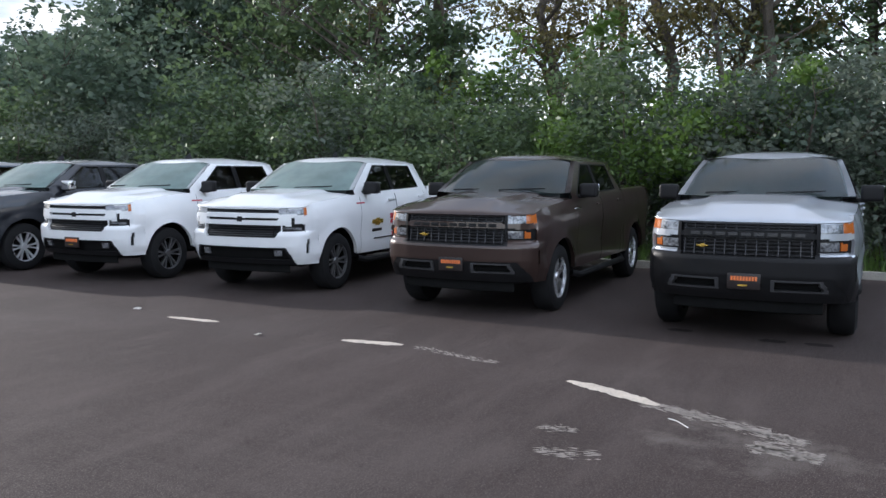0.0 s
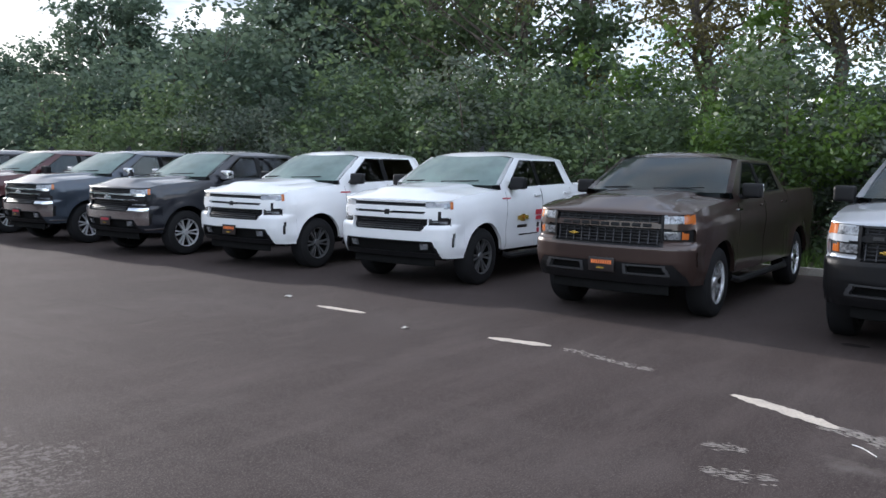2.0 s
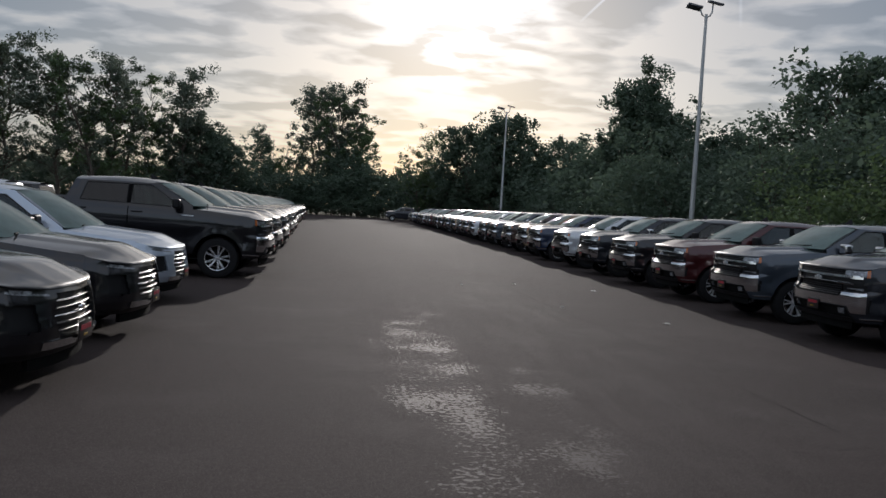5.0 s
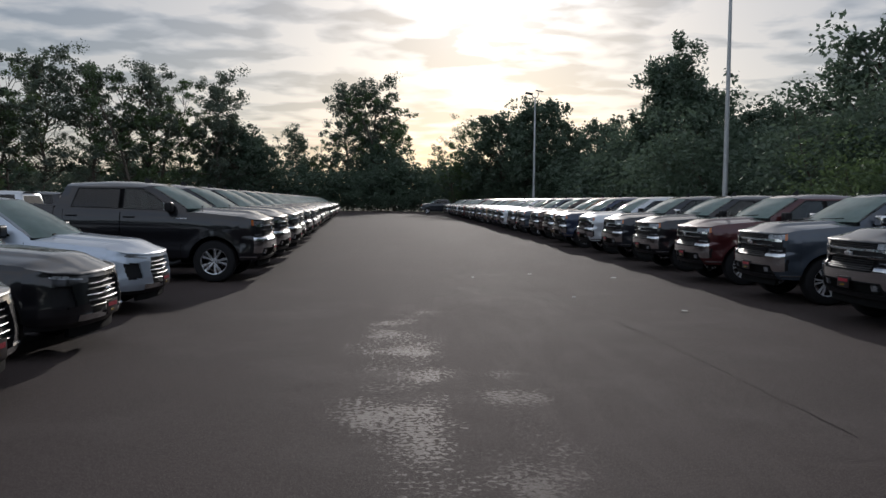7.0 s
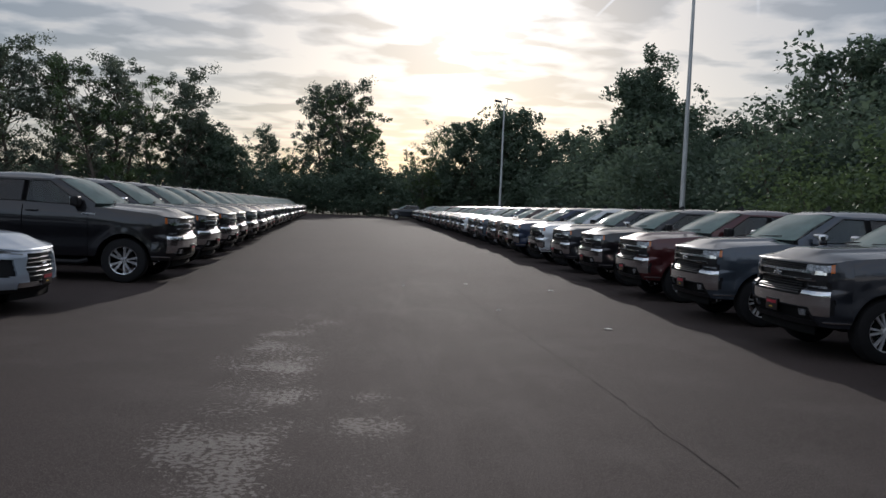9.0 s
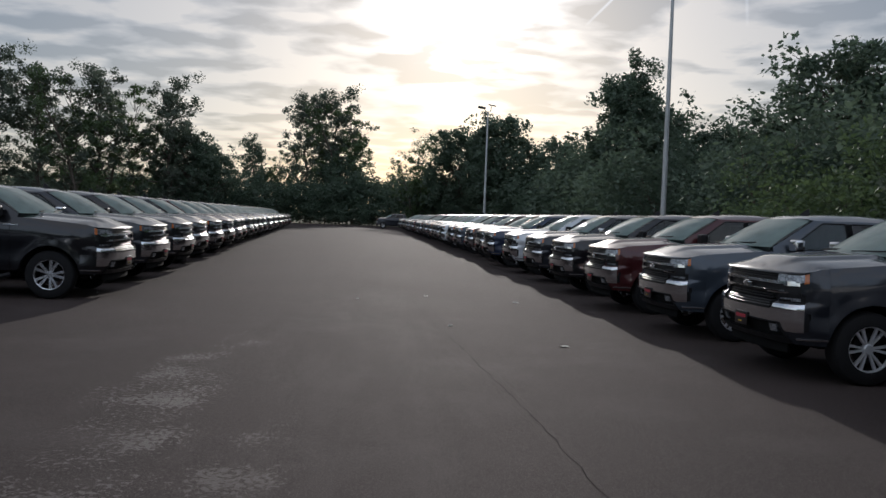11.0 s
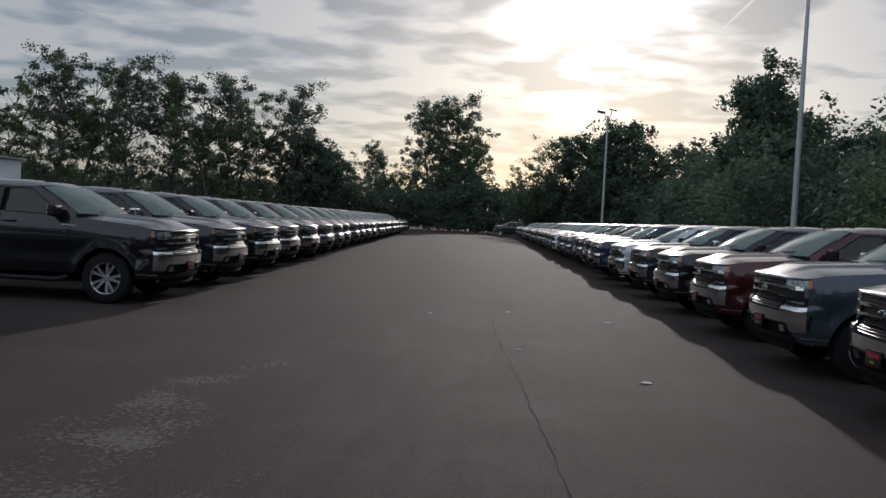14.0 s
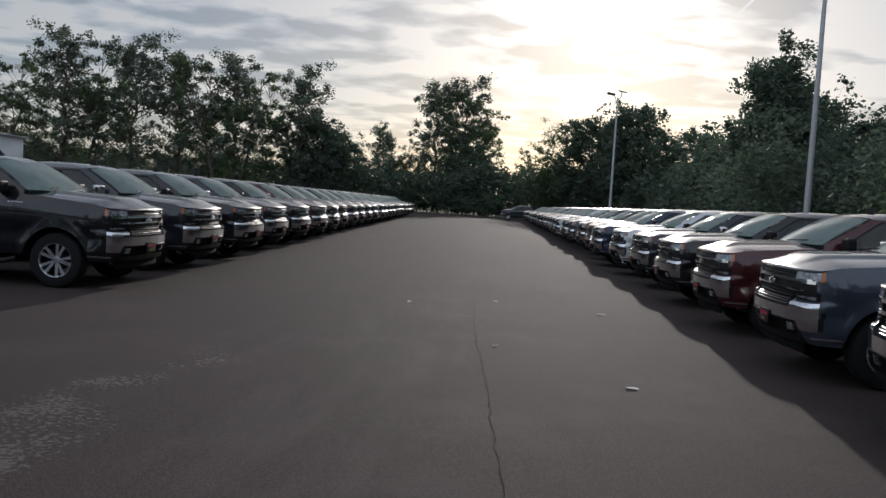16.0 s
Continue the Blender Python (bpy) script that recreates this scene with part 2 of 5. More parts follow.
def leaf_material(name, a, b2, passes=0.5):
    m = bpy.data.materials.new(name)
    m.use_nodes = True
    nt = m.node_tree
    nt.nodes.clear()
    N = nt.nodes.new
    out, mixs, dif, tr, gl, mix2 = (N("ShaderNodeOutputMaterial"), N("ShaderNodeMixShader"), N("ShaderNodeBsdfDiffuse"),
                                    N("ShaderNodeBsdfTranslucent"), N("ShaderNodeBsdfGlossy"), N("ShaderNodeMixShader"))
    geo, tc, n1 = N("ShaderNodeNewGeometry"), N("ShaderNodeTexCoord"), N("ShaderNodeTexNoise")
    n1.inputs["Scale"].default_value = 0.6
    link(nt, tc.outputs["Object"], n1.inputs[0])
    av = N("ShaderNodeMath")
    av.operation = "MULTIPLY_ADD"
    av.inputs[1].default_value = 0.55
    half = N("ShaderNodeMath")
    half.operation = "MULTIPLY"
    half.inputs[1].default_value = 0.5
    link(nt, n1.outputs[0], half.inputs[0])
    link(nt, geo.outputs["Random Per Island"], av.inputs[0]), link(nt, half.outputs[0], av.inputs[2])
    mix = N("ShaderNodeMix")
    mix.data_type = "RGBA"
    mix.inputs[6].default_value, mix.inputs[7].default_value = (*a, 1), (*b2, 1)
    link(nt, av.outputs[0], mix.inputs[0])
    for s in (dif, tr):
        link(nt, mix.outputs[2], s.inputs["Color"])
    gl.inputs["Roughness"].default_value = 0.45
    gl.inputs["Color"].default_value = (0.6, 0.65, 0.6, 1)
    # the default share let through is raised to stand in for haze
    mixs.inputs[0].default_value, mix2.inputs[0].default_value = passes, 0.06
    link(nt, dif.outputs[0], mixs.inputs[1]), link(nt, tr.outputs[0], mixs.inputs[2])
    link(nt, mixs.outputs[0], mix2.inputs[1]), link(nt, gl.outputs[0], mix2.inputs[2])
    link(nt, mix2.outputs[0], out.inputs[0])
    return m


LEAF = {
    "green": leaf_material("green_leaves", (0.048, 0.082, 0.036), (0.115, 0.165, 0.068)),
    # haze over the distant treeline is put into this raised, greyed colour
    "dark": leaf_material("hazed_dark_leaves", (0.056, 0.088, 0.062), (0.115, 0.160, 0.105)),
    # grey-green, made paler and more translucent to imitate haze on far poplars
    "grey": leaf_material("hazed_grey_green_leaves", (0.070, 0.092, 0.072), (0.150, 0.180, 0.130), 0.55),
    "autumn": leaf_material("yellowing_leaves", (0.070, 0.080, 0.022), (0.200, 0.150, 0.050), 0.4),
    "bright": leaf_material("bright_green_leaves", (0.060, 0.120, 0.020), (0.130, 0.210, 0.040), 0.45),
}
M_BARK = material("bark", (0.085, 0.070, 0.055), 0.9, 0, 0.4, 2, 25, bump=0.8)


def asphalt_material():
    m = material("asphalt", (0.043, 0.0315, 0.0285), 0.84, 0, 0.25, 0.35, 160, bump=0.6, rvary=0.05, spec=0.19)
    nt = m.node_tree
    b = nt.nodes["Principled BSDF"]
    N = nt.nodes.new
    tc = N("ShaderNodeTexCoord")
    old = b.inputs["Base Color"].links[0].from_socket

    def patch(cx, cy, rx, ry, turn, nscale, lo, hi, stretch=(1, 1, 1)):
        mp = N("ShaderNodeMapping")
        mp.vector_type = "TEXTURE"
        mp.inputs["Location"].default_value = (cx, cy, 0)
        mp.inputs["Rotation"].default_value = (0, 0, radians(turn))
        mp.inputs["Scale"].default_value = (rx, ry, 1)
        link(nt, tc.outputs["Object"], mp.inputs[0])
        ln = N("ShaderNodeVectorMath")
        ln.operation = "LENGTH"
        link(nt, mp.outputs[0], ln.inputs[0])
        fall = N("ShaderNodeMapRange")
        fall.inputs[1].default_value, fall.inputs[2].default_value = 0.25, 1.0
        fall.inputs[3].default_value, fall.inputs[4].default_value = 0.0, 0.35
        link(nt, ln.outputs["Value"], fall.inputs[0])
        mp2 = N("ShaderNodeMapping")
        mp2.inputs["Scale"].default_value = stretch
        link(nt, tc.outputs["Object"], mp2.inputs[0])
        ns = N("ShaderNodeTexNoise")
        ns.inputs["Scale"].default_value, ns.inputs["Detail"].default_value, ns.inputs["Roughness"].default_value = nscale, 6, 0.62
        link(nt, mp2.outputs[0], ns.inputs[0])
        broad = N("ShaderNodeTexNoise")
        broad.inputs["Scale"].default_value, broad.inputs["Detail"].default_value = 0.9, 3
        link(nt, tc.outputs["Object"], broad.inputs[0])
        near = N("ShaderNodeMath")
        near.operation = "MULTIPLY_ADD"
        near.inputs[1].default_value, near.inputs[2].default_value = 0.8 if nscale > 5 and nscale < 24 else 0.0, -0.40 if nscale > 5 and nscale < 24 else 0.0
        link(nt, broad.outputs[0], near.inputs[0])
        both = N("ShaderNodeMath")
        both.operation = "ADD"
        link(nt, ns.outputs[0], both.inputs[0]), link(nt, near.outputs[0], both.inputs[1])
        sub = N("ShaderNodeMath")
        sub.operation = "SUBTRACT"
        link(nt, both.outputs[0], sub.inputs[0]), link(nt, fall.outputs[0], sub.inputs[1])
        r = N("ShaderNodeMapRange")
        r.inputs[1].default_value, r.inputs[2].default_value = lo, hi
        link(nt, sub.outputs[0], r.inputs[0])
        return r.outputs[0]

    masks = [(patch(2.2, 11.0, 1.15, 11.0, 1, 21.0, 0.52, 0.55, (1.0, 1.0, 1)), (0.135, 0.12, 0.11), 0.70, 0.56),
             (patch(3.2, 9.5, 0.85, 6.0, -3, 21.0, 0.55, 0.58, (1.0, 1.0, 1)), (0.115, 0.102, 0.094), 0.55, 0.60),
             (patch(2.2, 5.5, 1.6, 4.0, 0, 21.0, 0.55, 0.58, (1.0, 1.0, 1)), (0.115, 0.102, 0.094), 0.55, 0.60),
             (patch(5.0, 2.0, 30, 60, 0, 0.5, 0.50, 0.72), (0.074, 0.060, 0.055), 0.7, None),
             (patch(4.0, 15.0, 3.0, 30, 0, 1.6, 0.45, 0.75, (1.6, 0.25, 1)), (0.080, 0.065, 0.059), 0.6, None),
             (patch(5.0, 8.0, 60, 90, 0, 26, 0.50, 0.78), (0.100, 0.082, 0.075), 0.55, None),
             (patch(5.0, 8.0, 60, 90, 0, 95, 0.53, 0.66), (0.17, 0.145, 0.135), 0.75, None),
             (patch(5.0, 8.0, 60, 90, 0, 60, 0.55, 0.68), (0.018, 0.015, 0.014), 0.7, None),
             (patch(6.0, 4.0, 8, 9, 30, 1.1, 0.46, 0.70, (0.5, 2.2, 1)), (0.088, 0.070, 0.064), 0.6, None),
             (patch(5.6, 1.1, 1.2, 1.4, 20, 2.6, 0.42, 0.66), (0.16, 0.14, 0.125), 0.6, None)]
    gloss = b.inputs["Roughness"].links[0].from_socket
    for mask, colour, k, shine in masks:
        mul = N("ShaderNodeMath")
        mul.operation = "MULTIPLY"
        mul.inputs[1].default_value = k
        link(nt, mask, mul.inputs[0])
        mix = N("ShaderNodeMix")
        mix.data_type = "RGBA"
        mix.inputs[7].default_value = (*colour, 1)
        link(nt, old, mix.inputs[6]), link(nt, mul.outputs[0], mix.inputs[0])
        old = mix.outputs[2]
        if shine:
            mr = N("ShaderNodeMix")
            mr.inputs[3].default_value = shine
            link(nt, gloss, mr.inputs[2]), link(nt, mul.outputs[0], mr.inputs[0])
            gloss = mr.outputs[0]
    link(nt, old, b.inputs["Base Color"])
    link(nt, gloss, b.inputs["Roughness"])
    return m


M_ASPHALT = asphalt_material()
M_GRASS = material("rough_grass", (0.050, 0.062, 0.022), 0.95, 0, 0.35, 0.25, 14, bump=0.9, second=(0.11, 0.10, 0.045))


# ---- mesh helpers ----
def mesh_object(name, bm, mat, parent=None, label="", smooth=40):
    me = bpy.data.meshes.new(name)
    bm.normal_update()
    bm.to_mesh(me)
    bm.free()
    for m in (mat if isinstance(mat, (list, tuple)) else (mat,)):
        me.materials.append(m)
    me.polygons.foreach_set("use_smooth", [True] * len(me.polygons))
    me.set_sharp_from_angle(angle=radians(smooth))
    ob = new(name, me)
    if parent:
        ob.parent = parent
    if label:
        tagged(ob, label)
    return ob


def part(name, bm, mat, parent, label=""):
    return mesh_object(name, bm, mat, parent, label)


def sheet(bm, rows, flip=False):
    vs = [[bm.verts.new(p) for p in row] for row in rows]
    for i in range(len(vs) - 1):
        for j in range(len(vs[i]) - 1):
            q = [vs[i][j], vs[i][j + 1], vs[i + 1][j + 1], vs[i + 1][j]]
            bm.faces.new(q[::-1] if flip else q)
    return vs


def box(bm, c, size, bevel=0.0, m=None, seg=2):
    r = bmesh.ops.create_cube(bm, size=1.0)
    vs = r["verts"]
    bmesh.ops.scale(bm, vec=size, verts=vs)
    if bevel:
        es = list({e for v in vs for e in v.link_edges})
        r2 = bmesh.ops.bevel(bm, geom=es, offset=bevel, segments=seg, affect="EDGES", profile=0.6)
        vs = list({v for f in r2["faces"] for v in f.verts} | {v for v in vs if v.is_valid})
    mm = Matrix.Translation(c)
    if m is not None:
        mm = mm @ m
    bmesh.ops.transform(bm, matrix=mm, verts=vs)
    return vs


def slab(bm, pts, thick):
    """A thin plate over a loop of points, with its thickness along the loop's normal."""
    p = [Vector(q) for q in pts]
    n = (p[1] - p[0]).cross(p[2] - p[0]).normalized() * thick
    a, b = [bm.verts.new(q) for q in p], [bm.verts.new(q - n) for q in p]
    bm.faces.new(a)
    bm.faces.new(b[::-1])
    for i in range(len(p)):
        j = (i + 1) % len(p)
        bm.faces.new((a[j], a[i], b[i], b[j]))


def lathe(bm, profile, segs, axis="y", centre=(0, 0, 0)):
    rings = []
    for k in range(segs):
        a = 2 * math.pi * k / segs
        ring = []
        for r, h in profile:
            p = (r * math.cos(a), h, r * math.sin(a)) if axis == "y" else (r * math.cos(a), r * math.sin(a), h)
            ring.append(bm.verts.new(Vector(p) + Vector(centre)))
        rings.append(ring)
    for k in range(segs):
        a, b = rings[k], rings[(k + 1) % segs]
        for j in range(len(profile) - 1):
            bm.faces.new((a[j], a[j + 1], b[j + 1], b[j]))


def tube(bm, pts, radii, segs=6):
    rings = []
    for i, p in enumerate(pts):
        p = Vector(p)
        d = (Vector(pts[min(i + 1, len(pts) - 1)]) - Vector(pts[max(i - 1, 0)])).normalized()
        u = d.orthogonal().normalized()
        v = d.cross(u)
        rings.append([bm.verts.new(p + (u * math.cos(2 * math.pi * k / segs) + v * math.sin(2 * math.pi * k / segs)) * radii[i])
                      for k in range(segs)])
    for a, b in zip(rings, rings[1:]):
        for k in range(segs):
            bm.faces.new((a[k], a[(k + 1) % segs], b[(k + 1) % segs], b[k]))
    bm.faces.new(rings[-1])
    bm.faces.new(rings[0][::-1])


def interp(x, xs, ys):
    return float(np.interp(x, xs, ys))


# ---- vehicles: built nose at x = 0, body along -x, y to its left ----
PICKUP = dict(
    length=5.80, axles=(0.97, 4.66), wheel_r=0.41, arch=0.49, track=0.87, sill=0.47,
    plan=([0.0, 0.012, 0.045, 0.10, 0.165, 0.26, 0.37, 0.48], [0.0, 0.31, 0.60, 0.80, 0.90, 0.967, 1.0, 1.018]),
    width=([0.0, 0.22, 0.38, 0.6, 1.0, 5.5, 5.80], [0.73, 0.92, 0.985, 1.018, 1.032, 1.028, 0.995]),
    top=([0.10, 0.5, 1.2, 1.6, 3.95, 3.96, 5.80], [1.235, 1.28, 1.345, 1.362, 1.41, 1.43, 1.45]),
    hood=1.28, crown=0.095, bulge=0.032,
    ztop=([0, 0.6, 0.95, 1.2], [1.200, 1.200, 1.212, 1.270]), zbot=0.43,
    face=([0.43, 0.50, 0.60, 0.68, 0.83, 0.875, 0.895, 1.0, 1.12, 1.2], [-0.05, -0.01, 0.025, 0.04, 0.042, 0.025, -0.012, -0.008, -0.016, -0.032]),
    roof_y=0.78, belt_y=0.965, roof=([2.02, 2.20, 2.6, 3.1, 3.82], [1.848, 1.912, 1.947, 1.955, 1.918]), rail=1.838, roof_end=3.82,
    base=(1.22, 1.50, 1.425), cab_end=3.97, wind_top=(2.02, 2.20),
    glass=[[(1.72, 1.388), (2.70, 1.418), (2.70, 1.80), (2.34, 1.80)], [(2.79, 1.42), (3.68, 1.445), (3.58, 1.80), (2.79, 1.80)]],
    doors=[(1.60, 2.74), (2.75, 3.82)], bed=4.0, fin=2.50, z=1.0)
CROSSOVER = dict(
    length=4.86, axles=(0.93, 3.79), wheel_r=0.37, arch=0.425, track=0.81, sill=0.36,
    plan=([0.0, 0.025, 0.075, 0.15, 0.25, 0.37, 0.505], [0.0, 0.30, 0.54, 0.71, 0.83, 0.90, 0.935]),
    width=([0.0, 0.22, 0.42, 0.8, 1.2, 4.2, 4.86], [0.62, 0.832, 0.92, 0.955, 0.965, 0.96, 0.86]),
    top=([0.10, 0.5, 1.3, 1.6, 4.2, 4.86], [0.88, 0.95, 1.04, 1.07, 1.16, 1.12]),
    hood=1.34, crown=0.095, bulge=0.022,
    ztop=([0, 0.5, 0.85, 1.15], [0.835, 0.84, 0.875, 0.935]), zbot=0.30,
    face=([0.30, 0.36, 0.44, 0.54, 0.62, 0.76, 0.84], [-0.05, 0.0, 0.03, 0.035, 0.02, 0.0, -0.03]),
    roof_y=0.64, belt_y=0.905, roof=([2.15, 2.6, 3.2, 4.35], [1.60, 1.67, 1.685, 1.60]), rail=1.59, roof_end=4.35,
    base=(1.20, 1.52, 1.09), cab_end=4.76, wind_top=(2.15, 2.30),
    glass=[[(1.80, 1.12), (2.72, 1.13), (2.72, 1.52), (2.40, 1.52)], [(2.80, 1.135), (3.66, 1.16), (3.60, 1.52), (2.80, 1.52)],
           [(3.74, 1.165), (4.30, 1.22), (4.08, 1.50), (3.72, 1.52)]],
    doors=[(1.60, 2.76), (2.77, 3.60)], bed=None, fin=4.0, z=0.84)


def wheel(parent, V, x, side, rim_mat, far=False):
    r, y = V["wheel_r"], side * V["track"]
    bm = bmesh.new()
    w = 0.13
    lathe(bm, [(r * 0.62, -w), (r * 0.80, -w - 0.012), (r * 0.95, -w * 0.9), (r, -w * 0.6), (r, w * 0.6), (r * 0.95, w * 0.9),
               (r * 0.80, w + 0.012), (r * 0.62, w)], 20 if far else 30)
    hub = new("wheel")
    hub.parent = parent
    hub.location = (x, y, r)
    part("tyre", bm, M_RUBBER, hub)
    bm = bmesh.new()
    o = side * (w - 0.015)
    rr = r * 0.64
    lathe(bm, [(rr, o + side * 0.012), (rr * 0.93, o + side * 0.008), (rr * 0.91, o - side * 0.03)], 20 if far else 30)
    lathe(bm, [(0.001, o - side * 0.012), (0.05, o - side * 0.012), (0.065, o - side * 0.03), (0.07, o - side * 0.08)], 12)
    broad = rim_mat is M_POLISHED
    n, fan, half = (5, 0.20, 0.021) if broad else (6, 0.15, 0.0125)
    for k in range(n):
        for d in (-fan, fan):
            a = 2 * math.pi * k / n + d * (0.9 if broad else 1.0)
            a2 = 2 * math.pi * k / n + d * 1.15
            p0 = Vector((0.05 * math.cos(a), o - side * 0.025, 0.05 * math.sin(a)))
            p1 = Vector((rr * 0.93 * math.cos(a2), o - side * 0.008, rr * 0.93 * math.sin(a2)))
            up = (p1 - p0).cross(Vector((0, 1, 0))).normalized() * half
            dep = Vector((0, -side * 0.035, 0))
            c = [p0 - up * 0.8, p0 + up * 0.8, p1 + up * 1.25, p1 - up * 1.25]
            vs = [bm.verts.new(q) for q in c] + [bm.verts.new(q + dep) for q in c]
            for f in ((0, 1, 2, 3), (7, 6, 5, 4), (0, 4, 5, 1), (1, 5, 6, 2), (2, 6, 7, 3), (3, 7, 4, 0)):
                bm.faces.new([vs[i] for i in f])
    bmesh.ops.recalc_face_normals(bm, faces=bm.faces)
    part("rim", bm, rim_mat, hub)
    bm = bmesh.new()
    # rim barrel in underbody black: shade between the spokes put into its colour
    lathe(bm, [(rr * 0.91, o - side * 0.03), (rr * 0.88, -o)], 20)
    lathe(bm, [(0.001, side * 0.02), (0.17, side * 0.02), (0.17, side * 0.05), (0.05, side * 0.05)], 18)
    part("shaded_barrel_and_disc", bm, M_UNDER, hub)


def body_width(V, s, z):
    w = interp(s, *V["width"])
    top = interp(s, *V["top"])
    k = (z - V["sill"]) / (top - V["sill"])
    w += interp(k, [0, 0.12, 0.35, 0.6, 0.72, 0.9, 1.0], [-0.035, -0.012, -0.022, 0.004, 0.008, -0.022, -0.06])
    for ax in V["axles"]:
        d = math.hypot(s - ax, z - V["wheel_r"]) - V["arch"]
        if d > -0.02:
            w += 0.028 * math.exp(-(d / 0.075) ** 2)
    return w


def side_panel(bm, V, s0, s1, side, low=None, high=None):
    n = max(3, int((s1 - s0) / 0.045))
    rows = []
    for i in range(n + 1):
        s = s0 + (s1 - s0) * i / n
        zb = V["sill"] if low is None else low
        for ax in V["axles"]:
            if abs(s - ax) < V["arch"]:
                zb = max(zb, V["wheel_r"] + math.sqrt(V["arch"] ** 2 - (s - ax) ** 2))
        zt = interp(s, *V["top"]) if high is None else high
        row = []
        for k in range(10):
            z = zb + (zt - zb) * k / 9
            row.append((-s, side * body_width(V, s, z), z))
        rows.append([(row[0][0], row[0][1] - side * 0.05, row[0][2])] + row)
    sheet(bm, rows, flip=side < 0)


def nose(V):
    """The line of the front seen from above: (distance along it from the middle, set-back, half-width)."""
    ss, ys = V["plan"]
    t = np.linspace(0, len(ss) - 1, 60)
    s, y = np.interp(t, range(len(ss)), ss), np.interp(t, range(len(ss)), ys)
    kern = np.array([1, 2, 3, 2, 1]) / 9.0
    s[2:-2], y[2:-2] = np.convolve(s, kern, "valid"), np.convolve(y, kern, "valid")
    arc = np.concatenate([[0], np.cumsum(np.hypot(np.diff(s), np.diff(y)))])
    return arc, s, y, {}


def on_nose(V, line, a, z, out):
    """A point of the front: a metres round from the middle, at height z, pushed out by so much."""
    arc, s, y, seen = line
    u = min(abs(a), arc[-1])
    sg = 1 if a >= 0 else -1
    if u not in seen:
        lo, hi = max(0.0, u - 0.03), min(arc[-1], u + 0.03)
        t = np.array([np.interp(hi, arc, s) - np.interp(lo, arc, s), np.interp(hi, arc, y) - np.interp(lo, arc, y)])
        t /= np.hypot(*t)
        seen[u] = (float(np.interp(u, arc, s)), float(np.interp(u, arc, y)), float(t[0]), float(t[1]))
    ps, py, ts, ty = seen[u]
    k = u / arc[-1]
    fade = min(1.0, max(0.0, (1 - k) / 0.30))
    o = out + interp(z, *V["face"]) * fade
    sx, yy = ps - ty * o, py + ts * o
    e = min(1.0, max(0.0, (k - 0.72) / 0.28))
    e = e * e * (3 - 2 * e)
    if e:
        yy *= 1 + e * (body_width(V, s[-1], z) / y[-1] - 1)
    return (-sx, sg * yy, z)


def strip_on_nose(bm, V, line, a0, a1, z0, z1, out, depth, cell=0.05):
    """A solid bar that follows the front from a0 to a1."""
    rings = []
    r = min(0.008, (z1 - z0) * 0.4)
    for a in np.linspace(a0, a1, max(2, int(abs(a1 - a0) / cell) + 1)):
        rings.append([bm.verts.new(on_nose(V, line, a, z, o)) for z, o in
                      ((z0, -depth), (z0, out - r), (z0 + r, out), (z1 - r, out), (z1, out - r), (z1, -depth))])
    for p, q in zip(rings, rings[1:]):
        for k in range(6):
            bm.faces.new((p[k], p[(k + 1) % 6], q[(k + 1) % 6], q[k]))
    bm.faces.new(rings[0][::-1])
    bm.faces.new(rings[-1])


def fascia(root, V, line, regions, default, cell):
    """The front as pieces of pressed sheet: each region is a part, set out or back, with its edges turned in."""
    A = line[0][-1]
    na, nz = int(2 * A / cell), int((interp(0, *V["ztop"]) - V["zbot"]) / cell)
    aa = np.linspace(-A, A, na + 1)

    def zz(a, j):
        return V["zbot"] + (interp(abs(a), *V["ztop"]) - V["zbot"]) * j / nz

    kind = [[0] * nz for _ in range(na)]
    rules = regions + [default]
    for i in range(na):
        a = (aa[i] + aa[i + 1]) / 2
        for j in range(nz):
            z = (zz(a, j) + zz(a, j + 1)) / 2
            for k, (_, test, _, _, _) in enumerate(rules):
                if test(abs(a), z, a):
                    kind[i][j] = k
                    break
    made = {}
    for k, (name, _, out, mat, split) in enumerate(rules):
        for sg in ((1, -1) if split else (0,)):
            bm = bmesh.new()
            front, back = {}, {}

            def vert(store, i, j, o):
                if (i, j) not in store:
                    store[(i, j)] = bm.verts.new(on_nose(V, line, aa[i], zz(aa[i], j), o))
                return store[(i, j)]

            def mine(i, j):
                return 0 <= i < na and 0 <= j < nz and kind[i][j] == k and (sg == 0 or (aa[i] + aa[i + 1]) * sg > 0)

            for i in range(na):
                for j in range(nz):
                    if not mine(i, j):
                        continue
                    c = [(i, j), (i + 1, j), (i + 1, j + 1), (i, j + 1)]
                    bm.faces.new([vert(front, *p, out) for p in c])
                    for (p, q), nb in zip(((c[0], c[1]), (c[1], c[2]), (c[2], c[3]), (c[3], c[0])), ((i, j - 1), (i + 1, j), (i, j + 1), (i - 1, j))):
                        if not mine(*nb):
                            bm.faces.new((vert(front, *q, out), vert(front, *p, out), vert(back, *p, -0.075), vert(back, *q, -0.075)))
            if not bm.faces:
                bm.free()
                continue
            made[(name, sg)] = part(name, fix(bm), mat, root)
    return made


def bowtie(bm, V, line, a, z, k, out):
    strip_on_nose(bm, V, line, a - k, a + k, z - k * 0.16, z + k * 0.16, out, 0.03)
    strip_on_nose(bm, V, line, a - k * 0.38, a + k * 0.38, z - k * 0.34, z + k * 0.34, out + 0.003, 0.03)


def fix(bm):
    bmesh.ops.recalc_face_normals(bm, faces=bm.faces)
    return bm


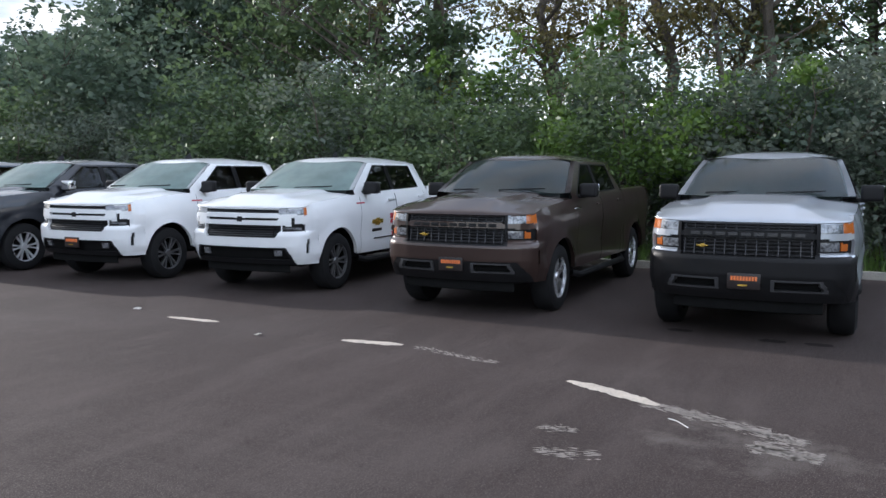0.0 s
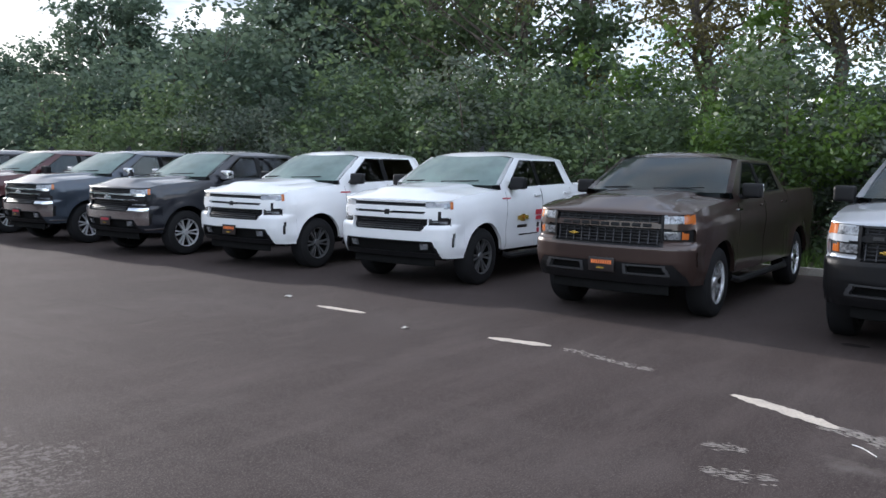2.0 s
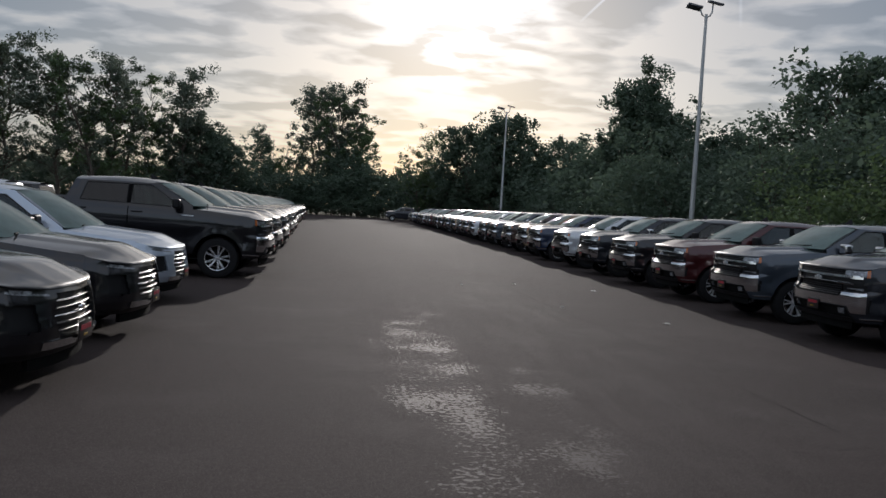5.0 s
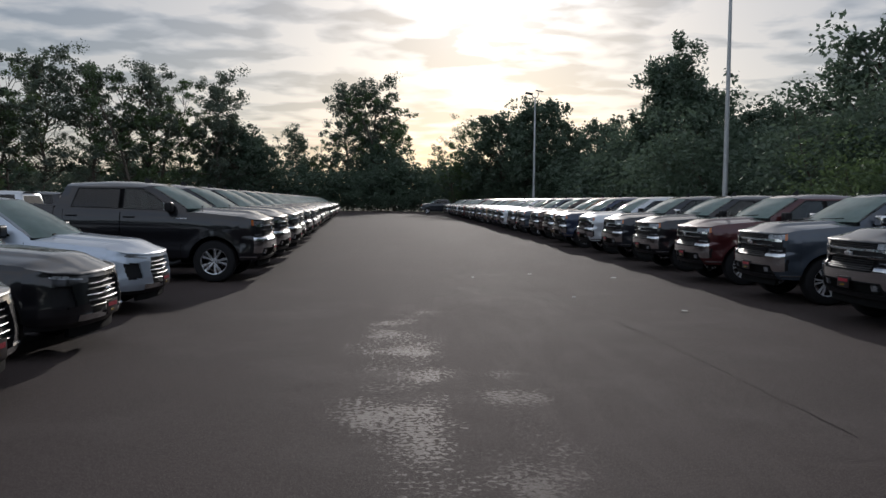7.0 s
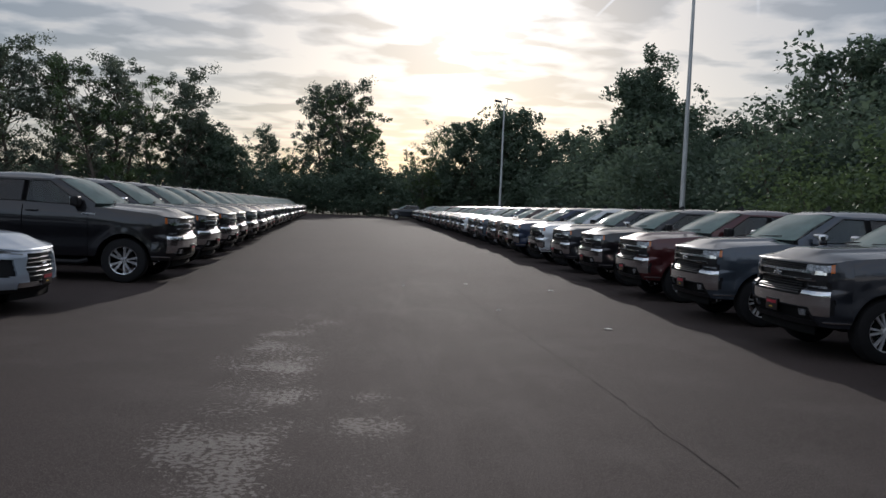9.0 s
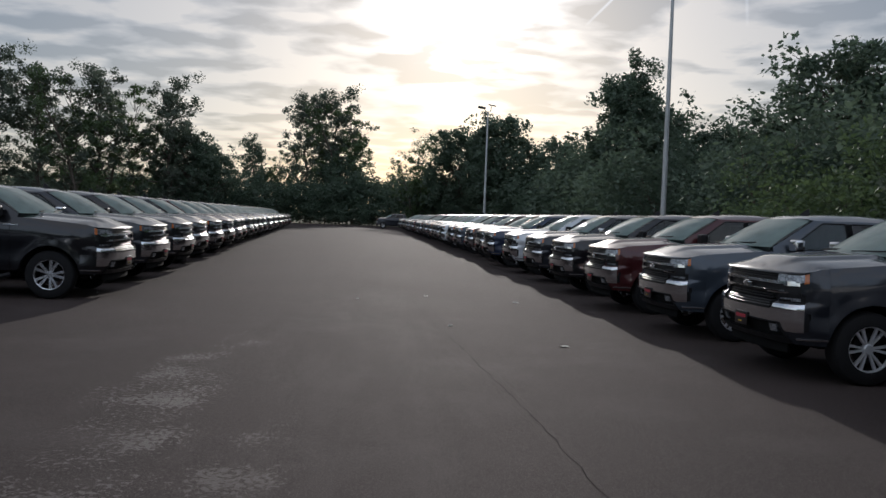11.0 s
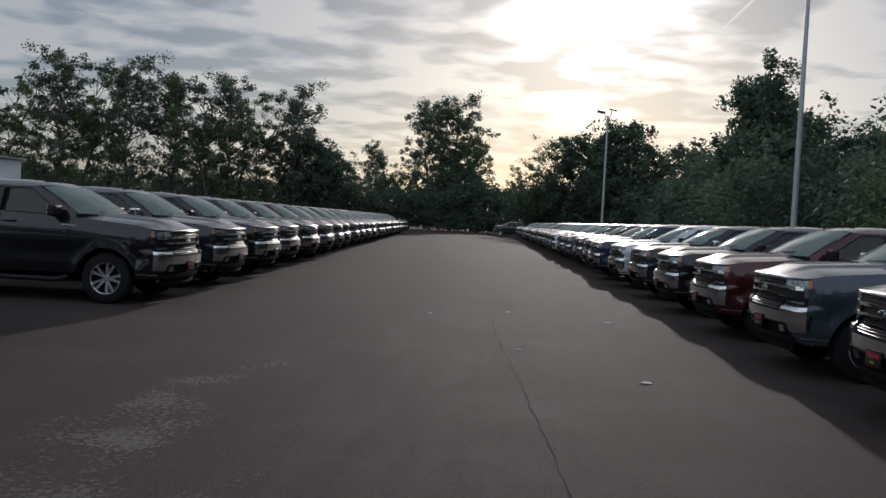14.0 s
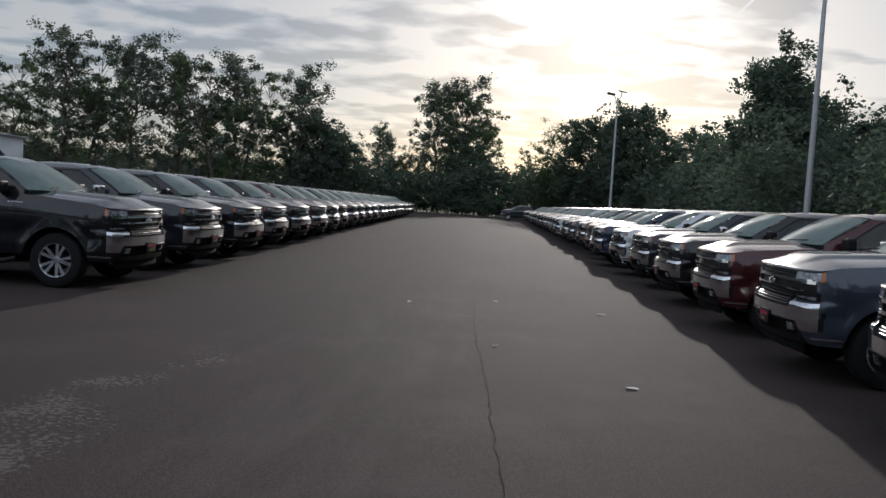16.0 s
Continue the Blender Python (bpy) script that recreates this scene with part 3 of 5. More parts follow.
def cab_y(V, z, zb):
    k = max(0.0, min(1.0, (z - zb) / (V["rail"] - zb)))
    return V["belt_y"] - (V["belt_y"] - V["roof_y"]) * k ** 1.15


def vehicle(name, V, colour, trim, label, category, rim_mat=None, far=False, sign=None):
    """trim: 'sport' (body-colour bars), 'work' (black grille and lettered bar), 'chrome'."""
    root = new(name)
    tagged(root, label, category)
    body_mat = PAINT[colour]
    rim_mat = rim_mat or M_ALLOY
    L = V["length"]
    zf = V["z"]
    pickup = V["bed"] is not None
    # fenders, doors, rear quarters
    for side, tag in ((1, "left"), (-1, "right")):
        bm = bmesh.new()
        side_panel(bm, V, V["axles"][0] - V["arch"], V["doors"][0][0] - 0.008, side)
        part("fender", bm, body_mat, root)
        for s0, s1 in V["doors"]:
            bm = bmesh.new()
            side_panel(bm, V, s0, s1 - 0.008, side)
            d = part("door", bm, body_mat, root)
            bm = bmesh.new()
            zt = interp(s1, *V["top"]) - 0.12
            box(bm, (-(s1 - 0.17), side * (body_width(V, s1, zt) + 0.018), zt), (0.22, 0.03, 0.035), 0.012)
            part("handle", bm, body_mat, d)
        bm = bmesh.new()
        if pickup:
            side_panel(bm, V, V["doors"][-1][1], V["bed"] - 0.012, side)
            part("cab_corner", bm, body_mat, root)
            bm = bmesh.new()
            side_panel(bm, V, V["bed"], L - 0.03, side)
            rows = []
            for s in np.linspace(V["bed"], L - 0.03, 12):
                zt = interp(s, *V["top"])
                y = side * body_width(V, s, zt)
                rows.append([(-s, y, zt), (-s, y - side * 0.02, zt + 0.02), (-s, y - side * 0.10, zt + 0.02), (-s, y - side * 0.12, zt - 0.02), (-s, y - side * 0.13, 0.82)])
            sheet(bm, rows, flip=side < 0)
            part("bed_side", bm, body_mat, root)
        else:
            side_panel(bm, V, V["doors"][-1][1], L - 0.12, side)
            part("rear_quarter", bm, body_mat, root)
        # wheel well
        for ax in V["axles"]:
            bm = bmesh.new()
            rows = []
            for a in np.linspace(0.05, math.pi - 0.05, 15):
                rr = V["arch"] + 0.01
                x, z = -ax + rr * math.cos(a), V["wheel_r"] + rr * math.sin(a)
                ww = body_width(V, ax, 0.8) - 0.01
                rows.append([(x, side * ww, z), (x, side * (ww - 0.40), z)])
            sheet(bm, rows)
            bm.faces.new([bm.verts.new(r[1]) for r in rows])
            part("wheel_arch_liner", bm, M_UNDER, root)
            wheel(root, V, -ax, side, rim_mat, far)
        # mirror
        bm = bmesh.new()
        mx, mz = V["glass"][0][0][0] + 0.06, V["glass"][0][0][1] + 0.07
        my = V["belt_y"] + 0.13
        box(bm, (-mx, side * (my + 0.01), mz), (0.13, 0.23, 0.18 * zf), 0.042, seg=4)
        mir = part("mirror", bm, M_CHROME if trim == "chrome" and colour in ("charcoal", "slate") else M_BLACK, root)
        bm = bmesh.new()
        box(bm, (-mx - 0.02, side * (my - 0.13), mz - 0.08), (0.09, 0.20, 0.05), 0.015)
        part("arm", bm, M_BLACK, mir)
        bm = bmesh.new()
        box(bm, (-mx - 0.066, side * (my + 0.02), mz), (0.006, 0.21, 0.16 * zf), 0.002)
        part("mirror_glass", bm, M_CHROME, mir)
    # hood
    line = nose(V)
    bm = bmesh.new()
    rows = []
    h1 = V["hood"]
    for i in range(24):
        k = (i / 23) ** 1.7
        row = []
        for j in range(-16, 17):
            f = j / 16
            wf = body_width(V, 0.42, interp(0.42, *V["top"])) - 0.004
            s_front = interp(abs(f) * wf, line[2], line[1]) + 0.022
            s = s_front + (h1 + 0.14 * f * f - s_front) * k
            sh = interp(s, *V["top"])
            y = f * (body_width(V, s, sh) - 0.004 if s > 0.48 else wf)
            full = sh + V["crown"] * (1 - abs(f) ** 2.4) * (1 - 0.30 * k)
            ridge = 1 / (1 + math.exp((abs(y) - 0.56 + 0.16 * (1 - k)) / 0.016))
            full += V["bulge"] * ridge * min(1, k * 3)
            lip = interp(interp(abs(y), line[2], line[0]), *V["ztop"]) + 0.010
            z = lip + (full - lip) * min(1.0, (s - s_front) / 0.34) ** 0.55
            row.append((-s, y, z))
        if i == 0:
            rows.append([(p[0] - 0.03, p[1] * 0.985, p[2] - 0.030) for p in row])
            rows.append([(p[0] + 0.002, p[1], p[2] - 0.008) for p in row])
        rows.append(row)
    sheet(bm, rows)
    part("hood", fix(bm), body_mat, root)
    bm = bmesh.new()
    sheet(bm, [[(-h1 + 0.06, y, V["base"][2] - 0.05 - 0.09 * y * y), (-h1 - 0.30, y, V["base"][2] - 0.03 - 0.09 * y * y)] for y in (-0.86, -0.6, -0.3, 0, 0.3, 0.6, 0.86)])
    for wy in (-0.30, 0.35):
        tube(bm, [(-h1 + 0.0, wy - 0.3, V["base"][2] + 0.035), (-h1 - 0.10, wy + 0.3, V["base"][2] + 0.06)], [0.012, 0.008], 5)
    part("cowl", bm, M_BLACK, root)
    # cab: roof, pillars, glass
    rows = []
    for i in range(13):
        row = []
        for j in range(-8, 9):
            f = j / 8
            s0 = V["wind_top"][0] + (V["wind_top"][1] - V["wind_top"][0]) * f * f
            s = s0 + (V["roof_end"] - s0) * i / 12
            zc = interp(s, *V["roof"])
            row.append((-s, f * V["roof_y"], V["rail"] + (zc - V["rail"]) * (1 - abs(f) ** 3.2)))
        rows.append(row)
    bm = bmesh.new()
    sheet(bm, rows)
    b0, b1, bz = V["base"]
    g = V["glass"]
    zmax = g[0][2][1]

    def P(s, z, side, inset=0.0):
        zb = interp(s, *V["top"])
        return (-s, side * (cab_y(V, z, min(zb, g[0][0][1] - 0.02)) - inset), z)

    for side in (1, -1):
        tb = lambda s: min(interp(s, *V["top"]), bz + 0.10)
        end_low = (V["cab_end"], tb(V["cab_end"]) if pickup else interp(V["cab_end"], *V["top"]))
        end_high = (V["roof_end"], V["rail"])
        a_top = (V["wind_top"][1], V["rail"])
        quads = [[(b1, bz), g[0][0], g[0][3], a_top]]
        for k in range(len(g) - 1):
            bp = bmesh.new()
            vs = [bp.verts.new(P(*p, side, -0.003)) for p in (g[k][1], g[k + 1][0], g[k + 1][3], g[k][2])]
            bp.faces.new(vs if side < 0 else vs[::-1])
            bmesh.ops.solidify(bp, geom=bp.faces[:], thickness=0.03)
            part("door_pillar", fix(bp), M_BLACK, root)
        quads.append([g[-1][1], end_low, end_high, g[-1][2]])
        topl = [a_top] + [(p, V["rail"]) for p in (g[0][2][0], *[q for h in g[1:] for q in (h[3][0], h[2][0])])]
        lowl = [g[0][3], g[0][2]] + [q for h in g[1:] for q in (h[3], h[2])]
        for k in range(len(lowl) - 1):
            quads.append([lowl[k], lowl[k + 1], topl[k + 1], topl[k]])
        quads.append([lowl[-1], end_high, topl[-1]])
        low2 = [(b1, bz)] + [q for h in g for q in (h[0], h[1])] + [end_low]
        for k in range(len(low2) - 1):
            p, q = low2[k], low2[k + 1]
            lo_p, lo_q = (p[0], tb(p[0]) - 0.035), (q[0], tb(q[0]) - 0.035)
            vs = [bm.verts.new((-lo_p[0], side * (body_width(V, lo_p[0], lo_p[1]) - 0.006), lo_p[1])),
                  bm.verts.new((-lo_q[0], side * (body_width(V, lo_q[0], lo_q[1]) - 0.006), lo_q[1])),
                  bm.verts.new(P(*q, side)), bm.verts.new(P(*p, side))]
            bm.faces.new(vs if side < 0 else vs[::-1])
        for q in quads:
            vs = [bm.verts.new(P(*p, side)) for p in q]
            bm.faces.new(vs if side < 0 else vs[::-1])
    # back of the cab or tail
    re, ce = V["roof_end"], V["cab_end"]
    zlow = interp(ce, *V["top"]) - (0.10 if pickup else 0.0)
    by = V["belt_y"] - 0.02
    rear_glass = [(-(re + (ce - re) * 0.12), V["roof_y"] - 0.10), (-(re + (ce - re) * 0.80), by - 0.14)]
    zt, zg0, zg1 = V["rail"], V["rail"] - 0.08, zlow + 0.10
    for side in (1, -1):
        q = [(-re, side * V["roof_y"], zt), (-ce, side * by, zlow), (rear_glass[1][0], side * rear_glass[1][1], zg1), (rear_glass[0][0], side * rear_glass[0][1], zg0)]
        bm.faces.new([bm.verts.new(p) for p in (q if side < 0 else q[::-1])])
    for (xa, ya, za), (xb, yb, zb2) in ((((-re), V["roof_y"], zt), (rear_glass[0][0], rear_glass[0][1], zg0)),
                                       ((rear_glass[1][0], rear_glass[1][1], zg1), (-ce, by, zlow))):
        bm.faces.new([bm.verts.new(p) for p in ((xa, ya, za), (xb, yb, zb2), (xb, -yb, zb2), (xa, -ya, za))])
    bmesh.ops.remove_doubles(bm, verts=bm.verts, dist=0.002)
    part("cab", fix(bm), body_mat, root)
    bm = bmesh.new()
    slab(bm, [(rear_glass[0][0], rear_glass[0][1], zg0), (rear_glass[0][0], -rear_glass[0][1], zg0),
              (rear_glass[1][0], -rear_glass[1][1], zg1), (rear_glass[1][0], rear_glass[1][1], zg1)], 0.006)
    part("rear_window", fix(bm), M_TINT, root)
    # windscreen
    bm = bmesh.new()
    rows, back = [], []
    for i in range(7):
        k = i / 6
        row = []
        for j in range(-8, 9):
            f = j / 8
            sb = b0 + (b1 - b0) * abs(f) ** 2.2
            st = V["wind_top"][0] + (V["wind_top"][1] - V["wind_top"][0]) * f * f
            yb, yt = f * (V["belt_y"] - 0.085), f * (V["roof_y"] - 0.05)
            zt2 = V["rail"] + (interp(st, *V["roof"]) - V["rail"]) * (1 - abs(f) ** 3.2)
            s, y, z = sb + (st - sb) * k, yb + (yt - yb) * k, bz + (zt2 - bz) * k + 0.03 * math.sin(math.pi * k)
            row.append((-s, y, z))
        rows.append(row)
    inner = [[(p[0] - 0.004, p[1], p[2] - 0.005) for p in row] for row in rows]
    va, vb = sheet(bm, rows), sheet(bm, inner, flip=True)
    ring = lambda v: v[0] + [q[-1] for q in v[1:-1]] + v[-1][::-1] + [q[0] for q in v[1:-1]][::-1]
    ra, rb = ring(va), ring(vb)
    for i in range(len(ra)):
        j = (i + 1) % len(ra)
        bm.faces.new((ra[i], ra[j], rb[j], rb[i]))
    for side in (1, -1):
        bp = bmesh.new()
        rail_line = [Vector(P(b1 + (V["wind_top"][1] - b1) * k / 6, bz + (V["rail"] - bz) * k / 6, side)) for k in range(7)]
        sheet(bp, [[(Vector(rows[k][16 if side > 0 else 0]) + Vector((0.0, -0.012 * side, 0.003))), rail_line[k] + Vector((0.012, 0, 0.004))] for k in range(7)])
        bmesh.ops.solidify(bp, geom=bp.faces[:], thickness=0.012)
        part("front_pillar", fix(bp), body_mat, root)
    part("windscreen", fix(bm), M_CLEARWIND if trim == "work" else M_WIND, root)
    for side in (1, -1):
        for k, q in enumerate(g):
            bm = bmesh.new()
            slab(bm, [P(*p, side, 0.010) for p in (q if side < 0 else q[::-1])], 0.006)
            w = part("window", fix(bm), M_SIDE if k == 0 else M_TINT, root)
            if not far:
                bm = bmesh.new()
                loop = [Vector(P(*p, side, 0.002)) for p in q]
                for a in range(len(loop)):
                    tube(bm, [loop[a], loop[(a + 1) % len(loop)]], [0.011, 0.011], 4)
                part("window_seal", bm, M_BLACK, w)
    # cabin
    bm = bmesh.new()
    dz = bz
    box(bm, (-(b1 + 0.22), 0, dz - 0.12), (0.42, 1.62, 0.26), 0.06)
    part("dashboard", bm, M_CABIN, root)
    for sy in (0.40, -0.40):
        for sx in ((2.75, 3.55) if not far else (2.75,)):
            sx = sx - (0 if pickup else 0.15)
            bm = bmesh.new()
            box(bm, (-sx, sy, dz - 0.02), (0.16, 0.50, 0.66), 0.06, Matrix.Rotation(radians(-12), 4, "Y"))
            box(bm, (-sx - 0.09, sy, dz + 0.40), (0.10, 0.26, 0.18), 0.04)
            box(bm, (-sx + 0.25, sy, dz - 0.36), (0.50, 0.50, 0.16), 0.05)
            part("seat", bm, M_CABIN, root)
    if not far:
        bm = bmesh.new()
        box(bm, (-(V["wind_top"][0] - 0.02), 0, V["rail"] - 0.13), (0.03, 0.24, 0.07), 0.012)
        part("rear_view_mirror", bm, M_BLACK, root)
    # underbody and floor
    bm = bmesh.new()
    box(bm, (-(L / 2 + 0.1), 0, 0.42 * zf + 0.06), (L - 0.9, 1.30, 0.26), 0.03)
    box(bm, (-(V["doors"][0][0] + V["doors"][-1][1]) / 2, 0, 0.50 * zf + 0.06), (V["doors"][-1][1] - V["doors"][0][0], 1.80, 0.10), 0.02)
    box(bm, (-0.80, 0, 0.80 * zf), (0.90, 1.10, 0.46 * zf), 0.05)
    part("chassis", bm, M_UNDER, root)
    # tail
    if pickup:
        bm = bmesh.new()
        box(bm, (-(V["bed"] + L) / 2, 0, 0.82), (L - V["bed"] - 0.1, 1.72, 0.05), 0.01)
        box(bm, (-V["bed"] - 0.02, 0, 1.10), (0.04, 1.75, 0.56), 0.01)
        part("bed_floor", bm, M_BLACK, root)
        bm = bmesh.new()
        box(bm, (-L + 0.05, 0, 1.12), (0.07, 1.60, 0.60), 0.02)
        part("tailgate", bm, body_mat, root)
        zr = 1.15
    else:
        bm = bmesh.new()
        box(bm, (-L + 0.16, 0, 0.82), (0.20, 1.70, 0.62), 0.08)
        part("tailgate", bm, body_mat, root)
        zr = 0.98
    for side in (1, -1):
        bm = bmesh.new()
        box(bm, (-L + 0.09, side * 0.86, zr), (0.14, 0.14, 0.36 * zf), 0.03)
        part("tail_light", bm, M_TAIL, root)
    bm = bmesh.new()
    box(bm, (-L + 0.02, 0, 0.60 * zf + 0.03), (0.20, 1.86, 0.20), 0.05)
    part("rear_bumper", bm, M_CHROME if trim == "chrome" else M_BLACK, root)
    # ---- front: a = metres round from the middle, z = height ----
    black_nose = trim == "work" and colour == "silver"
    bump_mat = M_BLACK if black_nose else (M_CHROME if trim == "chrome" and pickup else body_mat)
    R = lambda a0, a1, z0, z1: (lambda a, z, _: a0 <= a < a1 and z0 <= z < z1)
    if not pickup:
        regions = [
            ("running_light", lambda a, z, _: 0.50 < a < 0.92 and 0.785 + 0.10 * (a - 0.5) < z < 0.812 + 0.11 * (a - 0.5), 0.004, M_LENS, True),
            ("grille", lambda a, z, _: a < 0.40 + 0.42 * min(z - 0.44, 0.80 - z) and 0.44 < z < 0.80, -0.055, M_BLACK, False),
            ("lamp_pocket", lambda a, z, _: 0.62 < a - 0.25 * (z - 0.5) < 0.88 and 0.52 < z < 0.74, -0.03, M_BLACK, True),
            ("lower_lip", lambda a, z, _: 0.12 < a < 0.62 and 0.365 < z < 0.43, 0.018, M_CHROME, True),
            ("valance", lambda a, z, _: z < 0.36, -0.01, M_BLACK, False)]
        default = ("front_bumper", lambda a, z, _: True, 0.0, body_mat, False)
    elif trim == "work":
        regions = [
            ("wordmark_bar", R(0, 0.64, 1.052, 1.108), -0.004, M_BLACK if black_nose else body_mat, False),
            ("grille", lambda a, z, _: a < 0.645 - 0.5 * max(0, 0.93 - z) and 0.865 < z < 1.195, -0.055, M_BLACK, False),
            ("turn_signal", lambda a, z, _: 0.89 < a < 1.03 and 1.110 < z < 1.205, 0.002, M_AMBER, True),
            ("headlight", R(0.665, 0.89, 1.105, 1.195), 0.0, M_LENS, True),
            ("lower_lamp", R(0.68, 0.86, 0.935, 1.02), -0.012, M_LENS, True),
            ("lower_turn_signal", R(0.87, 0.95, 0.94, 1.015), -0.014, M_AMBER, True),
            ("lamp_bezel", lambda a, z, _: 0.655 < a < 1.03 and 0.915 < z < 1.045, -0.03, M_BLACK, True),
            ("grille_frame", R(0, 0.665, 0.845, 1.2), 0.0, M_BLACK, False),
            ("air_slot", lambda a, z, _: 1.03 < a < 1.075 and 0.64 < z < 0.80, -0.03, M_UNDER, True),
            ("tow_pocket", lambda a, z, _: 0.27 < a < 0.66 + 0.6 * (0.64 - z) and 0.545 < z < 0.625, -0.05, M_UNDER, True),
            ("pocket_rim", lambda a, z, _: 0.24 < a < 0.70 + 0.6 * (0.64 - z) and 0.525 < z < 0.648, 0.012, M_POCKET, True),
            ("valance", lambda a, z, _: z < 0.66 - 0.9 * max(0, a - 0.78), -0.004, M_BLACK, False),
            ("front_bumper", lambda a, z, _: z < 0.885, 0.0, bump_mat, False)]
        default = ("grille_surround", lambda a, z, _: True, 0.0, body_mat, True)
    else:
        sport = trim == "sport"
        grille = M_BLACK
        regions = [
            ("upper_grille", R(0, 0.62, 1.128, 1.19), -0.055, grille, False),
            ("turn_signal", lambda a, z, _: 0.985 < a < 1.045 and 1.105 < z < 1.205, 0.002, M_AMBER, True),
            ("headlight", lambda a, z, _: 0.63 < a < 0.985 and 1.122 - 0.02 * (a - 0.63) < z < 1.197, 0.0, M_LENS, True)]
        if sport:
            regions += [("middle_grille", lambda a, z, _: 0.09 < a < 0.62 - 0.8 * (1.06 - z) and 1.028 < z < 1.062, -0.045, grille, True)]
        else:
            regions += [
                ("grille_bar", R(0, 0.93, 1.078, 1.118), 0.004, M_CHROME, False),
                ("grille_bar", lambda a, z, _: a < 0.80 and 1.000 - 0.02 * a < z < 1.026 - 0.02 * a, 0.004, M_CHROME, False),
                ("middle_grille", R(0, 0.63, 1.0, 1.08), -0.045, grille, False),
                ("lamp_bezel", R(0.63, 0.96, 0.955, 1.08), -0.012, M_BLACK, True)]
        regions += [
            ("corner_trim", lambda a, z, _: (0.80 < a < 0.855 and 0.955 < z < 1.068) or (0.80 < a < 1.0 and 0.955 < z < 0.985), -0.02, M_BLACK, True),
            ("lower_lamp", lambda a, z, _: 0.68 < a < 0.96 and 0.912 < z < 0.940, -0.006, M_LENS, True),
            ("lamp_bezel", lambda a, z, _: 0.665 < a < 1.0 and 0.885 < z < 0.96, -0.02, M_BLACK, True),
            ("lower_grille", lambda a, z, _: a < 0.655 - 0.62 * max(0, 0.90 - z) and 0.80 < z < (0.968 if sport else 0.985), -0.055, grille, False),
            ("fog_light", lambda a, z, _: 0.55 < a < 0.67 and 0.545 < z < 0.625, -0.012, M_LENS, True),
            ("corner_vent", lambda a, z, _: 1.0 < a - 0.10 * (z - 0.6) < 1.05 and 0.59 < z < 0.78, -0.03, M_BLACK, True),
            ("lower_opening", lambda a, z, _: a < 0.70 + 0.55 * (0.66 - z) and 0.50 < z < 0.655, -0.045, M_UNDER, False),
            ("opening_rim", lambda a, z, _: a < 0.73 + 0.55 * (0.68 - z) and z < 0.672, 0.006, M_BLACK, False)]
        if sport:
            default = ("grille_surround", lambda a, z, _: True, 0.0, body_mat, False)
            regions += [("front_bumper", lambda a, z, _: z < 0.885, 0.0, body_mat, False)]
        else:
            regions += [("bumper_tip", lambda a, z, _: a > 0.92 and 0.478 < z < 0.505, 0.006, M_CHROME, True),
                        ("front_bumper", lambda a, z, _: a < 1.0 and 0.56 < z < 0.872, 0.0, M_CHROME, False),
                        ("grille_frame", R(0, 0.64, 0.87, 1.2), -0.01, M_BLACK, False)]
            default = ("front_corner", lambda a, z, _: True, -0.004, body_mat, True)
    fascia(root, V, line, regions, default, 0.036 if far else 0.0165)
    bm = bmesh.new()
    if pickup:
        strip_on_nose(bm, V, line, -0.74, 0.74, 0.31, 0.44, -0.05, 0.08)
    else:
        strip_on_nose(bm, V, line, -0.66, 0.66, 0.20, 0.31, -0.02, 0.08)
    part("air_dam", fix(bm), M_UNDER, root)
    # slats inside the openings
    if not pickup:
        slats = [(0.44, z) for z in (0.50, 0.56, 0.62, 0.68, 0.74)]
    elif trim == "work":
        slats = [(0.62, z) for z in (1.125, 1.155, 1.18, 0.89, 0.925, 0.96, 0.995, 1.03)]
    else:
        slats = [(0.60, z) for z in (1.145, 1.17)] + [(0.54, z) for z in (0.825, 0.855, 0.885, 0.915, 0.945)]
    if far:
        bm = bmesh.new()
        for half, z in slats:
            strip_on_nose(bm, V, line, -half, half, z - 0.007, z + 0.007, -0.022, 0.06, 0.15)
        tagged(part("grille_mesh", fix(bm), M_SLAT, root), kind="stuff")
    else:
        for half, z in slats:
            bm = bmesh.new()
            strip_on_nose(bm, V, line, -half, half, z - 0.007, z + 0.007, -0.022, 0.06, 0.10)
            part("slat", fix(bm), M_CHROME if (not pickup and z in (0.62, 0.74)) else M_SLAT, root)
    if trim == "work":
        bm = bmesh.new()
        for k in range(13):
            yk = -0.60 + 1.2 * k / 12
            strip_on_nose(bm, V, line, yk - 0.006, yk + 0.006, 0.875, 1.05, -0.030, 0.06)
            strip_on_nose(bm, V, line, yk - 0.006, yk + 0.006, 1.11, 1.19, -0.030, 0.06)
        part("grille_mesh", fix(bm), M_SLAT, root)
        for k in range(9):
            # raised blocks stand for the maker's wordmark
            bm = bmesh.new()
            yk = (k - 4) * 0.122
            strip_on_nose(bm, V, line, yk - 0.046, yk + 0.046, 1.060, 1.100, 0.004, 0.02)
            part("raised_block", fix(bm), M_BLACK if not black_nose else M_SLAT, root)
    bm = bmesh.new()
    if trim == "work":
        bowtie(bm, V, line, -0.42 if black_nose else -0.40, 0.955, 0.055, -0.005)
    else:
        bowtie(bm, V, line, 0.0, 1.046 if pickup else 0.66, 0.105 if pickup else 0.07, 0.006)
    part("emblem", fix(bm), M_GOLD if trim == "work" else (M_BLACK if trim == "sport" else M_CHROME), root)
